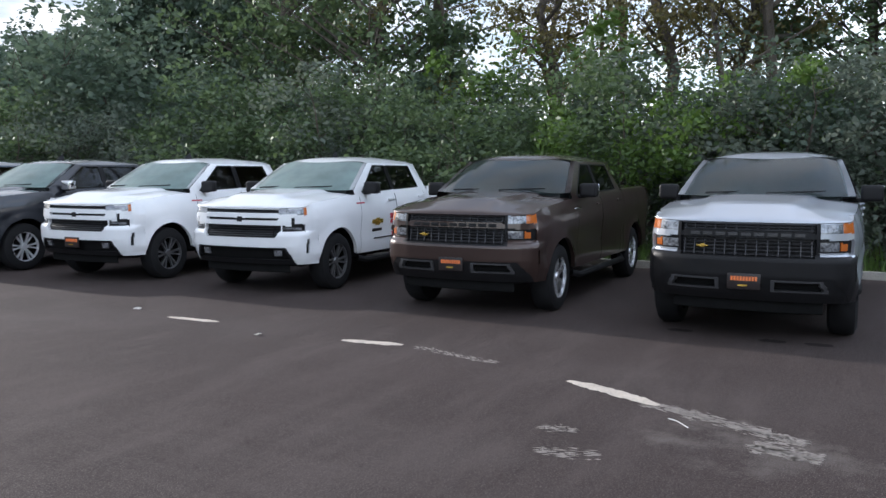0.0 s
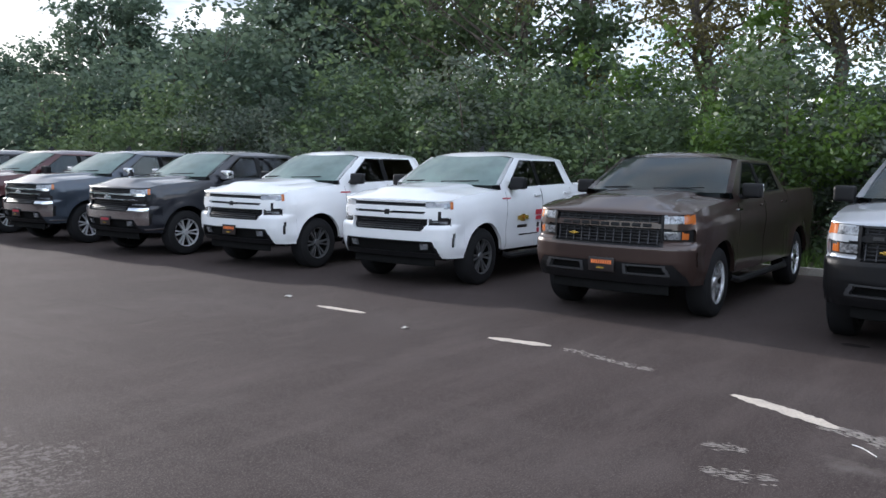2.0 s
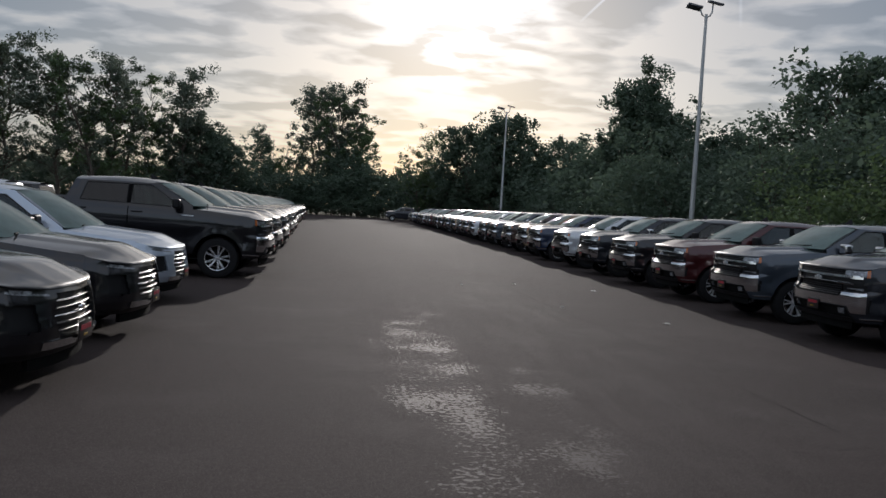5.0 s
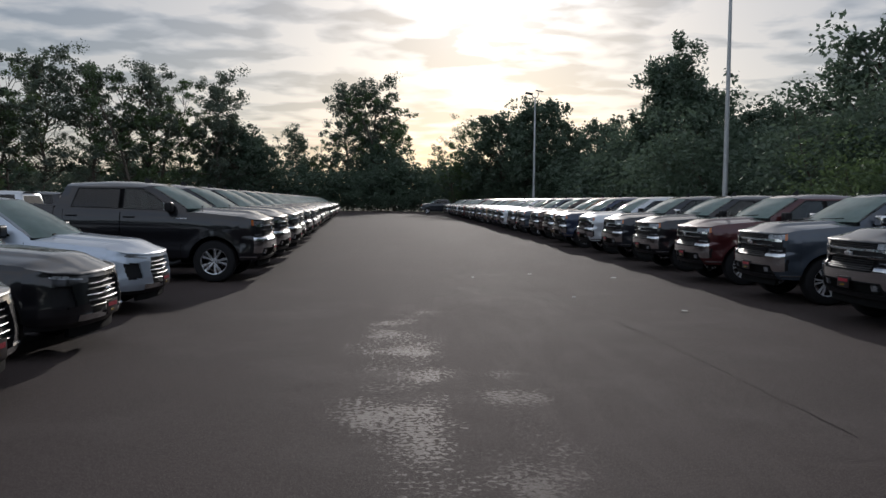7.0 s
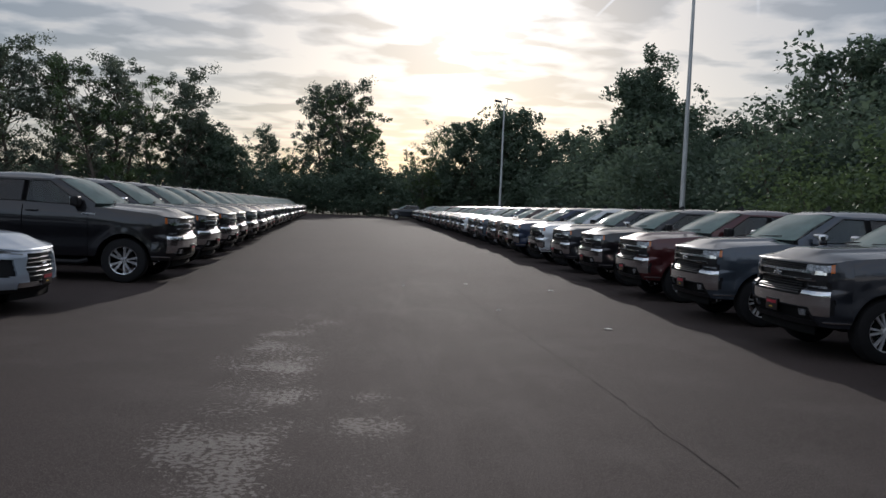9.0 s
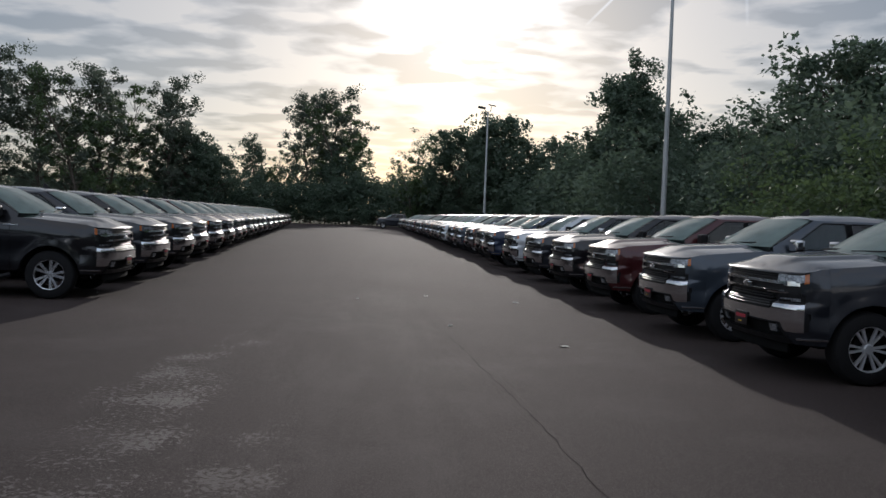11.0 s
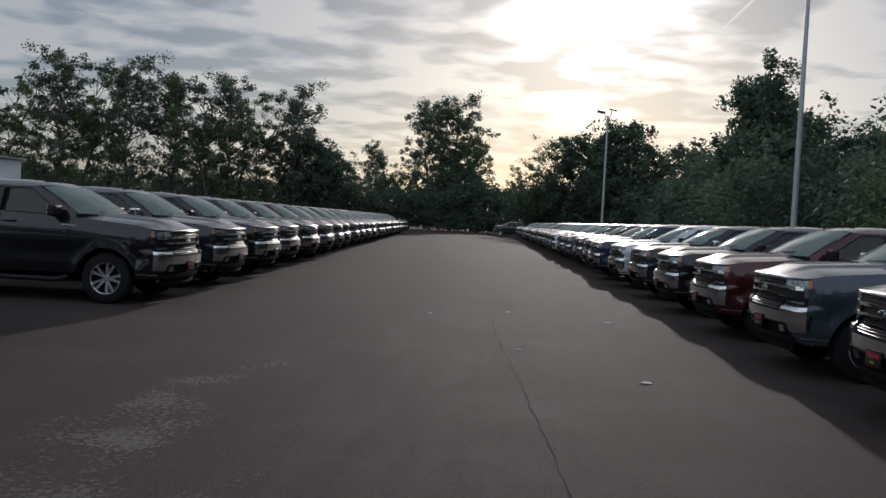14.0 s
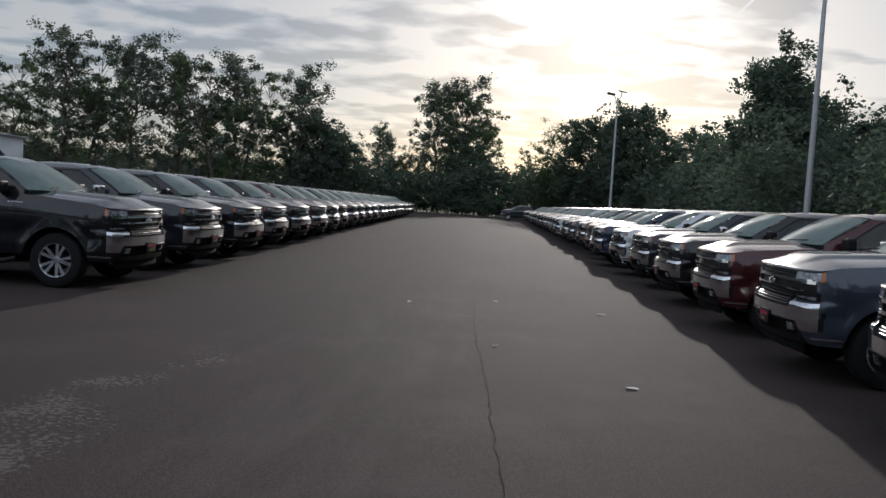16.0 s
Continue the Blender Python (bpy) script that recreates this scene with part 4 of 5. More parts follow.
    # dealer plate with its two printed lines
    if sign != "dealer":
        bm = bmesh.new()
        pz = 0.625 if pickup else 0.46
        box(bm, (0.046, 0.0, pz), (0.012, 0.31, 0.155), 0.004)
        plate = part("number_plate", bm, M_PLATE, root, "black dealer plate with orange print")
        for k in range(9):
            bm = bmesh.new()
            box(bm, (0.0545, 0.112 - k * 0.028, pz + 0.028), (0.004, 0.020, 0.042))
            part("printed_letter", bm, M_REDPRINT if trim == "chrome" else M_ORANGE, plate)
        bm = bmesh.new()
        box(bm, (0.054, -0.01, pz - 0.038), (0.004, 0.09, 0.018))
        part("printed_mark", bm, M_GOLD, plate)
    # roof aerial
    if trim != "work":
        bm = bmesh.new()
        fz = interp(V["fin"], *V["roof"])
        vs = [bm.verts.new(p) for p in ((-V["fin"] + 0.10, 0.0, fz - 0.005), (-V["fin"] - 0.06, 0.035, fz - 0.005), (-V["fin"] - 0.06, -0.035, fz - 0.005),
                                        (-V["fin"] - 0.055, 0.008, fz + 0.095), (-V["fin"] - 0.055, -0.008, fz + 0.095), (-V["fin"] - 0.02, 0, fz + 0.09))]
        for f in ((0, 1, 2), (0, 5, 3, 1), (0, 2, 4, 5), (1, 3, 4, 2), (3, 5, 4)):
            bm.faces.new([vs[i] for i in f])
        part("roof_aerial", fix(bm), M_BLACK, root)
    # running board
    if pickup:
        for side in (1, -1):
            bm = bmesh.new()
            tube(bm, [(-1.62, side * 0.93, 0.40), (-1.75, side * 1.0, 0.36), (-3.95, side * 1.0, 0.36), (-4.1, side * 0.93, 0.40)], [0.045] * 4, 8)
            part("side_step", bm, M_BLACK, root)
    # badge on the front door or fender
    for side in (() if far else (1, -1)):
        bm = bmesh.new()
        s = V["axles"][0] + 0.62
        zt = interp(s, *V["top"]) - 0.13
        box(bm, (-s, side * (body_width(V, s, zt) + 0.003), zt), (0.24, 0.006, 0.022), 0.002)
        part("fender_badge", bm, M_REDPRINT if trim == "sport" else M_CHROME, root)
    if sign == "dealer":
        for (s, z, w, h, mt) in ((2.10, 0.93, 0.34, 0.065, M_GOLD), (2.10, 0.93, 0.12, 0.11, M_GOLD), (2.10, 0.80, 0.30, 0.045, M_PLATE), (2.30, 0.67, 0.60, 0.018, M_BLACK),
                                (2.62, 1.00, 0.24, 0.08, M_REDPRINT), (2.62, 0.91, 0.18, 0.06, M_REDPRINT), (2.62, 0.80, 0.07, 0.07, M_PLATE), (2.62, 0.71, 0.07, 0.07, M_REDPRINT)):
            bm = bmesh.new()
            box(bm, (-s, body_width(V, s, z) + 0.002, z), (w, 0.012, h), 0.001)
            part("door_print", bm, mt, root)
    return root


# ---- ground ----
def flat(name, pts, z, thick, mat, label, category):
    bm = bmesh.new()
    top = [bm.verts.new((x, y, z)) for x, y in pts]
    low = [bm.verts.new((x, y, z - thick)) for x, y in pts]
    bm.faces.new(top)
    bm.faces.new(low[::-1])
    for i in range(len(pts)):
        j = (i + 1) % len(pts)
        bm.faces.new((top[j], top[i], low[i], low[j]))
    ob = mesh_object(name, fix(bm), mat)
    return tagged(ob, label, category, kind="structure")


def edge_x(y):
    """The east edge of the lot, which runs slightly askew."""
    return 14.80 - 0.0075 * (y - 5)


flat("ground", [(-1500, -1500), (1500, -1500), (1500, 1500), (-1500, 1500)], -0.06, 0.3, M_GRASS, "rough mown grass and weeds round the lot", "ground")
flat("parking_lot", [(-72, -30), (edge_x(-30), -30), (edge_x(132), 132), (-72, 132)], 0.0, 0.2, M_ASPHALT,
     "dark worn asphalt parking lot with pale scuffed patches", "asphalt")
bm = bmesh.new()
y = -30.0
while y < 131:
    a, b = y + 0.006, y + 2.994
    pts = [(edge_x(a) + 0.004, a), (edge_x(a) + 0.154, a), (edge_x(b) + 0.154, b), (edge_x(b) + 0.004, b)]
    vs = [bm.verts.new((px, py, -0.2)) for px, py in pts] + [bm.verts.new((px + (0.015 if k in (0, 3) else -0.01), py, 0.12)) for k, (px, py) in enumerate(pts)]
    for f in ((4, 5, 6, 7), (0, 1, 5, 4), (1, 2, 6, 5), (2, 3, 7, 6), (3, 0, 4, 7)):
        bm.faces.new([vs[i] for i in f])
    y += 3.0
tagged(mesh_object("kerb", fix(bm), M_CONCRETE, smooth=20), "weathered concrete kerb along the edge of the asphalt", "kerb", kind="structure")


def strip(name, pts, width, mat, label, seed, z=0.004):
    """A worn painted dash: a thin ragged film along a line."""
    rng = random.Random(seed)
    bm = bmesh.new()
    rows = []
    n = 26
    for i in range(n + 1):
        k = i / n * (len(pts) - 1)
        a, b = Vector(pts[min(int(k), len(pts) - 2)]), Vector(pts[min(int(k) + 1, len(pts) - 1)])
        p = a.lerp(b, k - min(int(k), len(pts) - 2))
        d = (b - a).normalized()
        w = width / 2 * (0.35 + 0.65 * min(1, 5 * min(i, n - i) / n))
        nrm = Vector((-d.y, d.x))
        l, r = p + nrm * w * rng.uniform(0.7, 1.1), p - nrm * w * rng.uniform(0.7, 1.1)
        rows.append([(l.x, l.y, z), (r.x, r.y, z)])
    sheet(bm, rows)
    return tagged(mesh_object(name, fix(bm), mat), label, "road marking", kind="structure")


strip("line_marking", [(7.27, 7.85), (7.29, 7.10)], 0.13, M_WHITEPAINT, "short worn dash of cream line paint", 1)
strip("line_marking", [(7.10, 5.28), (7.18, 4.62)], 0.15, M_WHITEPAINT, "short worn dash of cream line paint", 2)
strip("line_marking", [(6.60, 2.73), (6.42, 2.30), (6.22, 1.92)], 0.16, M_WHITEPAINT, "curved worn dash of cream line paint", 3)


def chips(pts, width, count, size, label, seed):
    """What is left of a scraped line: scattered chips of paint."""
    rng = random.Random(seed)
    bm = bmesh.new()
    for k in range(count):
        t = rng.random() * (len(pts) - 1)
        n = min(int(t), len(pts) - 2)
        a, b = Vector(pts[n]), Vector(pts[n + 1])
        d = (b - a).normalized()
        p = a.lerp(b, t - n) + Vector((-d.y, d.x)) * rng.gauss(0, width * 0.35)
        along, across = d * size * rng.uniform(0.4, 2.2), Vector((-d.y, d.x)) * size * rng.uniform(0.2, 0.6)
        bm.faces.new([bm.verts.new((q.x, q.y, 0.003 + 0.0004 * (k % 3))) for q in
                      (p - along, p - across * rng.uniform(0.5, 1), p + along * rng.uniform(0.6, 1), p + across)])
    tagged(mesh_object("line_marking", fix(bm), M_FADED), label, "road marking", kind="structure")


chips([(6.25, 2.0), (6.0, 1.40), (5.78, 0.92)], 0.13, 420, 0.028, "scraped faint end of a cream line", 4)
chips([(5.60, 1.20), (5.52, 0.80)], 0.14, 300, 0.028, "scraped dash of cream line paint", 5)
chips([(7.16, 4.45), (7.0, 3.9), (6.9, 3.5)], 0.10, 130, 0.025, "faint scraped trace of line paint", 6)
chips([(5.36, 2.50), (5.37, 2.27)], 0.10, 50, 0.022, "faint pale scuff on the asphalt", 7)
chips([(4.90, 2.35), (5.02, 2.0)], 0.12, 70, 0.022, "faint pale scuff on the asphalt", 8)

M_CRACK = material("crack_filler", (0.034, 0.029, 0.027), 0.95, 0, 0.3, 3, 60, spec=0.05)


def crack(pts, seed):
    rng = random.Random(seed)
    bm = bmesh.new()
    rows = []
    fine = []
    for a, b in zip(pts, pts[1:]):
        for k in range(14):
            p = Vector(a).lerp(Vector(b), k / 14)
            fine.append(p + Vector((rng.uniform(-0.02, 0.02), 0)))
    for p in fine:
        w = rng.uniform(0.0015, 0.006)
        rows.append([(p.x - w, p.y, 0.0035), (p.x + w, p.y, 0.0035)])
    sheet(bm, rows)
    tagged(mesh_object("pavement_crack", fix(bm), M_CRACK), "long dark seam in the asphalt", "crack", kind="structure")


crack([(5.62, 9.0), (5.50, 12.2), (5.33, 15.0), (5.05, 19.0), (4.88, 22.5)], 3)
for k, (x, y) in enumerate(((9.2, 2.36), (9.04, 1.42), (9.05, 1.0))):
    strip("oil_stain", [(x, y + 0.13), (x, y - 0.13)], 0.16, M_CRACK, "dark oil stain on the asphalt", 40 + k)


def wire_scrap():
    bm = bmesh.new()
    pts = [(5.90 + 0.02 * math.sin(k * 0.5), 1.78 - 0.02 * k, 0.012) for k in range(9)]
    tube(bm, [(p[0] - 0.016 * k, p[1], p[2]) for k, p in enumerate(pts)], [0.003] * 9, 5)
    tagged(mesh_object("plastic_strip", fix(bm), M_PAPER), "thin curved white plastic strip on the asphalt", "litter")


wire_scrap()


def litter(x, y, seed, size):
    rng = random.Random(seed)
    bm = bmesh.new()
    rows = []
    for i in range(4):
        rows.append([(x + (i / 3 - 0.5) * size, y + (j / 3 - 0.5) * size * 0.7, 0.004 + 0.02 * rng.random()) for j in range(4)])
    sheet(bm, rows)
    bmesh.ops.solidify(bm, geom=bm.faces[:], thickness=0.003)
    tagged(mesh_object("paper_scrap", fix(bm), M_PAPER), "crumpled pale scrap of paper on the asphalt", "litter", "scraps on the asphalt")


for k, (x, y, s) in enumerate([(6.714, 15.911, 0.12), (7.057, 21.574, 0.13), (5.27, 22.39, 0.08), (5.35, 17.77, 0.07), (3.84, 21.54, 0.06), (6.9, 6.2, 0.09), (7.5, 8.6, 0.10)]):
    litter(x, y, k, s)


# ---- vehicles in their rows ----
PK = "pickup_truck"


def far_x(y):
    return 8.58 - 0.0145 * (y - 15)


ROW_EAST = "row of pickup trucks along the kerb"
ROW_WEST = "row of pickup trucks across the aisle"
trucks = {}


def place(key, x, y, rz, group, size=1.0):
    """A truck of that make-up: built once, then copied."""
    if y > 40 and key + "_plain" in trucks:
        key += "_plain"
    src = trucks[key]
    if key not in used:
        used.add(key)
        src.matrix_basis = pose(x, y, 0, 0, 0, rz)
        ob = src
    else:
        ob = copy_thing(src, pose(x, y, 0, 0, 0, rz))
    ob.scale = (size, size, size)
    return tagged(ob, group=group)


used = set()
trucks["silver_work"] = vehicle(PK, PICKUP, "silver", "work", "silver metallic pickup with black grille and black bumper", "pickup truck", M_DARKALLOY)
trucks["brown_work"] = vehicle(PK, PICKUP, "brown", "work", "dark brown metallic crew-cab pickup with black grille", "pickup truck", M_POLISHED)
trucks["white_dealer"] = vehicle(PK, PICKUP, "white", "sport", "white crew-cab pickup with dealer lettering on its door", "pickup truck", M_DARKALLOY, sign="dealer")
trucks["white_sport"] = vehicle(PK, PICKUP, "white", "sport", "white crew-cab pickup with dark alloy wheels", "pickup truck", M_DARKALLOY)
for key, words in (("charcoal", "charcoal metallic crew-cab pickup with chrome grille and bumper"), ("slate", "slate blue pickup with chrome bumper and mirrors"),
                   ("red", "dark red crew-cab pickup with chrome grille"), ("black", "black crew-cab pickup with chrome bumper and bright alloy wheels"),
                   ("navy", "navy blue pickup with chrome grille and bumper"), ("pearl", "pale silver pickup with chrome grille"),
                   ("gold", "sand-coloured metallic pickup with chrome grille"), ("brown", "brown metallic pickup with chrome grille")):
    trucks[key] = vehicle(PK, PICKUP, key, "chrome", words, "pickup truck", M_POLISHED if key == "black" else M_ALLOY, far=key in ("navy", "pearl", "gold", "brown"))
    if key in ("charcoal", "slate", "red", "black"):
        trucks[key + "_plain"] = vehicle(PK, PICKUP, key, "chrome", words, "pickup truck", M_POLISHED if key == "black" else M_ALLOY, far=True)

place("silver_work", 8.80, 1.68, 180.6, ROW_EAST)
place("brown_work", 8.85, 4.92, 181, ROW_EAST)
place("white_dealer", 9.10, 8.36, 183, ROW_EAST)
place("white_sport", 8.88, 11.46, 181.5, ROW_EAST)
place("charcoal", 8.58, 14.55, 180, ROW_EAST)
place("slate", 8.52, 17.72, 180, ROW_EAST)
place("red", 8.48, 21.05, 180, ROW_EAST)
order = ["black", "charcoal", "pearl", "navy", "gold", "brown", "slate", "black", "pearl", "navy", "charcoal", "gold", "slate", "black", "pearl", "navy",
         "red", "charcoal", "pearl", "black", "slate", "navy", "pearl", "charcoal"]
jit = random.Random(5)
for k, key in enumerate(order):
    y = 24.45 + 3.42 * k
    place(key, far_x(y) + jit.uniform(-0.12, 0.12), y, 180 + jit.uniform(-0.6, 0.6), ROW_EAST)
place("charcoal", 4.6, 113.0, 180, ROW_EAST)

west = ["black", "charcoal", "black", "charcoal", "black", "red", "charcoal", "brown", "slate", "black", "navy", "charcoal", "pearl", "black", "charcoal", "navy", "slate",
        "black", "pearl", "charcoal", "navy", "black", "slate", "pearl"]
for k, key in enumerate(west):
    y = 21.2 + 3.38 * k
    place(key, -0.50 - 0.057 * (y - 21.2) + jit.uniform(-0.08, 0.08), y, jit.uniform(-0.6, 0.6), ROW_WEST, 1.06)

SUV = "crossover_car"
for colour, words, x, y in (("bluewhite", "pale blue-silver crossover with dark grille", -1.44, 16.0),
                            ("black", "black crossover with honeycomb grille and chrome lip", -1.13, 12.75),
                            ("black", "black crossover with stacked chrome grille bars", -1.05, 9.9)):
    car = vehicle(SUV, CROSSOVER, colour, "chrome", words, "crossover", M_ALLOY)
    car.matrix_basis = pose(x, y, 0, 0, 0, 0)
    car.scale = (1.04, 1.04, 1.04)
    tagged(car, group="crossovers beside the aisle")
# the next row back, tail to tail with the west row
for key, x, y in (("red", -15.5, 30.5), ("pearl", -15.4, 34.5), ("black", -15.6, 38.2), ("slate", -15.5, 26.5)):
    place(key, x, y, 180, "second row back to back")
for k, (colour, y) in enumerate((("charcoal", 22.6), ("black", 19.2), ("slate", 15.8))):
    car = vehicle(SUV, CROSSOVER, colour, "chrome", "parked %s crossover in the row behind" % {"pearl": "silver"}.get(colour, colour), "crossover", M_ALLOY, far=True)
    car.matrix_basis = pose(-14.2, y, 0, 0, 0, 180)
    tagged(car, group="second row back to back")


# ---- lamp posts ----
def lamp_post(x, y, h):
    root = new("lamp_post")
    root.location = (x, y, 0)
    tagged(root, "tall galvanised lamp post with two flat lamp heads", "lamp post", "lamp posts by the lot")
    bm = bmesh.new()
    tube(bm, [(0, 0, -0.1), (0, 0, 0.9)], [0.30, 0.30], 16)
    part("footing", bm, M_CONCRETE, root)
    bm = bmesh.new()
    tube(bm, [(0, 0, 0.9), (0, 0, h * 0.5), (0, 0, h - 0.7)], [0.11, 0.085, 0.06], 12)
    part("pole", bm, M_POLE, root)
    for sx in (-1, 1):
        bm = bmesh.new()
        dz = -0.20 if sx < 0 else 0.0
        tube(bm, [(0, 0, h - 0.85), (sx * 0.16, 0, h - 0.75), (sx * 0.24, 0, h - 0.60), (sx * 0.26, 0, h - 0.28 + dz)], [0.035] * 4, 8)
        arm = part("bracket", bm, M_POLE, root)
        bm = bmesh.new()
        box(bm, (sx * (0.50 if sx < 0 else 0.34), -0.05 * sx, h - 0.23 + dz), (0.62, 0.36, 0.09), 0.025, Matrix.Rotation(radians(10), 4, "Y") @ Matrix.Rotation(radians(12 * sx), 4, "X"))
        part("lamp_head", bm, M_LAMPHEAD, arm)
    return root


lamp_post(14.92, 34.9, 11.05)
lamp_post(13.15, 71.0, 11.1)


# ---- metal building ----
def building():
    root = new("metal_building")
    tagged(root, "long white ribbed metal building with low roof", "building")
    x0, x1, y0, y1, h = -60.0, -41.0, 40.0, 83.0, 5.5
    bm = bmesh.new()
    rows = []
    n = 215
    for i in range(n * 2 + 1):
        y = y0 + (y1 - y0) * i / (2 * n)
        o = 0.03 if i % 2 else 0.0
        rows.append([(x1 + o, y, 0), (x1 + o, y, h)])
    sheet(bm, rows)
    part("wall", fix(bm), M_SIDING, root)
    bm = bmesh.new()
    rows = []
    for i in range(191):
        x = x0 + (x1 - x0) * i / 190
        o = 0.03 if i % 2 else 0.0
        k = 1 - abs(2 * (x - x0) / (x1 - x0) - 1)
        rows.append([(x, y1 + o, 0), (x, y1 + o, h + 0.9 * k)])
    sheet(bm, rows)
    part("wall", fix(bm), M_SIDING, root)
    bm = bmesh.new()
    xm = (x0 + x1) / 2
    for xa, xb in ((x1 + 0.35, xm), (xm, x0 - 0.35)):
        za, zb = (h + 0.05, h + 1.0) if xa > xb and xa > xm else (h + 1.0, h + 0.05)
        slab(bm, [(xa, y0, za), (xa, y1 + 0.35, za), (xb, y1 + 0.35, zb), (xb, y0, zb)], 0.12)
    part("roof", fix(bm), M_ROOF, root)
    bm = bmesh.new()
    box(bm, (x1 + 0.40, (y0 + y1) / 2, h - 0.02), (0.14, y1 - y0, 0.16), 0.02)
    part("gutter", bm, M_ROOF, root)
    bm = bmesh.new()
    box(bm, (x1 + 0.02, 70.0, 1.6), (0.10, 3.4, 3.2), 0.02)
    part("roller_door", bm, M_TARP, root)


building()


# ---- trees and shrubs ----
def leaf_mesh(name, centres, spread, count, size, mat, rng):
    per = max(1, count // len(centres))
    cen = np.repeat(np.array(centres), per, axis=0)
    rad = np.repeat(np.array(spread), per)
    n = len(cen)
    d = rng.normal(size=(n, 3))
    d /= np.linalg.norm(d, axis=1)[:, None]
    r = rng.random(n) ** 0.62
    p = cen + d * (r * rad)[:, None] * np.array([1, 1, 0.8])
    a = rng.normal(size=(n, 3))
    a[:, 2] *= 0.7
    a /= np.linalg.norm(a, axis=1)[:, None]
    b = np.cross(a, rng.normal(size=(n, 3)))
    b /= np.linalg.norm(b, axis=1)[:, None]
    s = size * rng.uniform(0.6, 1.35, n)[:, None]
    quad = np.stack([p - a * s, p + b * s * 0.55, p + a * s, p - b * s * 0.55], axis=1).reshape(-1, 3)
    quad[:, 2] = np.maximum(quad[:, 2], 0.02)
    me = bpy.data.meshes.new(name)
    me.vertices.add(n * 4)
    me.vertices.foreach_set("co", quad.astype(np.float32).ravel())
    me.loops.add(n * 4)
    me.loops.foreach_set("vertex_index", np.arange(n * 4, dtype=np.int32))
    me.polygons.add(n)
    me.polygons.foreach_set("loop_start", np.arange(0, n * 4, 4, dtype=np.int32))
    me.materials.append(mat)
    me.update(calc_edges=True)
    me.validate()
    return me


def tree(kind, label, h, radius, base, leaf, leaf_size, count, seed, clump=0.8, limbs=18, shape="round", stems=1, fill=0):
    rng = np.random.default_rng(seed)
    root = new(kind)
    tagged(root, label, "tree" if kind == "tree" else "shrub")
    bm = bmesh.new()
    centres, spread = [], []
    for st in range(stems):
        lean = rng.normal(size=2) * (0.03 if stems == 1 else 0.16)
        off = np.zeros(2) if stems == 1 else rng.normal(size=2) * radius * 0.3
        hh = h * (1 if st == 0 else rng.uniform(0.65, 0.95))
        r0 = max(0.03, 0.014 * hh)
        npt = 8
        tr = []
        for i in range(npt):
            k = i / (npt - 1)
            wob = rng.normal(size=2) * 0.012 * hh * (i > 0)
            tr.append((off[0] + lean[0] * hh * k + wob[0], off[1] + lean[1] * hh * k + wob[1], hh * 0.93 * k - 0.08 * (i == 0)))
        tube(bm, tr, [r0 * (1 - 0.88 * i / (npt - 1)) for i in range(npt)], 7)
        for j in range(limbs // stems):
            k = base / h + (1 - base / h) * ((j + rng.random()) / (limbs // stems)) * 0.97
            p0 = Vector([interp(k * (npt - 1), range(npt), [q[c] for q in tr]) for c in range(3)])
            a = rng.random() * 2 * math.pi
            kk = (k - base / h) / max(0.05, 1 - base / h)
            if shape == "round":
                reach = radius * math.sqrt(max(0.06, 1 - (2 * kk - 0.85) ** 2 * 0.8)) * rng.uniform(0.55, 1.12)
            elif shape == "fan":
                reach = radius * (1.0 - 0.72 * kk) * rng.uniform(0.55, 1.1)
            else:
                reach = radius * (0.55 + 0.45 * math.sin(math.pi * min(1, kk + 0.15))) * rng.uniform(0.45, 1.15)
            rise = reach * rng.uniform(0.25, 0.9) if shape != "fan" else reach * rng.uniform(0.7, 1.5)
            tip = p0 + Vector((math.cos(a) * reach, math.sin(a) * reach, rise))
            tip.z = min(tip.z, hh)
            mid = p0.lerp(tip, 0.5) + Vector((0, 0, -0.05 * reach)) + Vector(rng.normal(size=3) * 0.06 * reach)
            lr = r0 * 0.42 * (1 - 0.6 * kk)
            tube(bm, [p0, mid, tip], [lr, lr * 0.6, lr * 0.15], 5)
            for q in range(4):
                c = mid.lerp(tip, rng.uniform(0.1, 1.05)) + Vector(rng.normal(size=3) * clump * 0.55)
                if q % 2 == 0:
                    tube(bm, [mid.lerp(tip, 0.3), c], [lr * 0.3, lr * 0.08], 4)
                centres.append(tuple(c))
                spread.append(clump * rng.uniform(0.5, 1.25))
    # boughs that close the crown's outline
    lump = rng.random(3) * 6.28
    for q in range(fill):
        d = rng.normal(size=3)
        d /= np.linalg.norm(d)
        az = math.atan2(d[1], d[0])
        r = rng.uniform(0.55, 1.0) ** 0.5 * (1 + 0.14 * math.sin(3 * az + lump[0]) + 0.12 * math.sin(5 * d[2] + 2 * az + lump[1]))
        mid_z = base + (h - base) * 0.53
        c = Vector((d[0] * radius * 0.86 * r, d[1] * radius * 0.86 * r, mid_z + d[2] * (h - base) * 0.43 * r))
        tube(bm, [(0, 0, max(0.3, c.z - 0.5 * radius)), tuple(c)], [0.05, 0.012], 4)
        centres.append(tuple(c))
        spread.append(clump * rng.uniform(0.55, 1.0))
    part("trunk", bm, M_BARK, root)
    cm = leaf_mesh("crown", centres, spread, count, leaf_size, LEAF[leaf], rng)
    crown = new("crown", cm)
    crown.parent = root
    return root


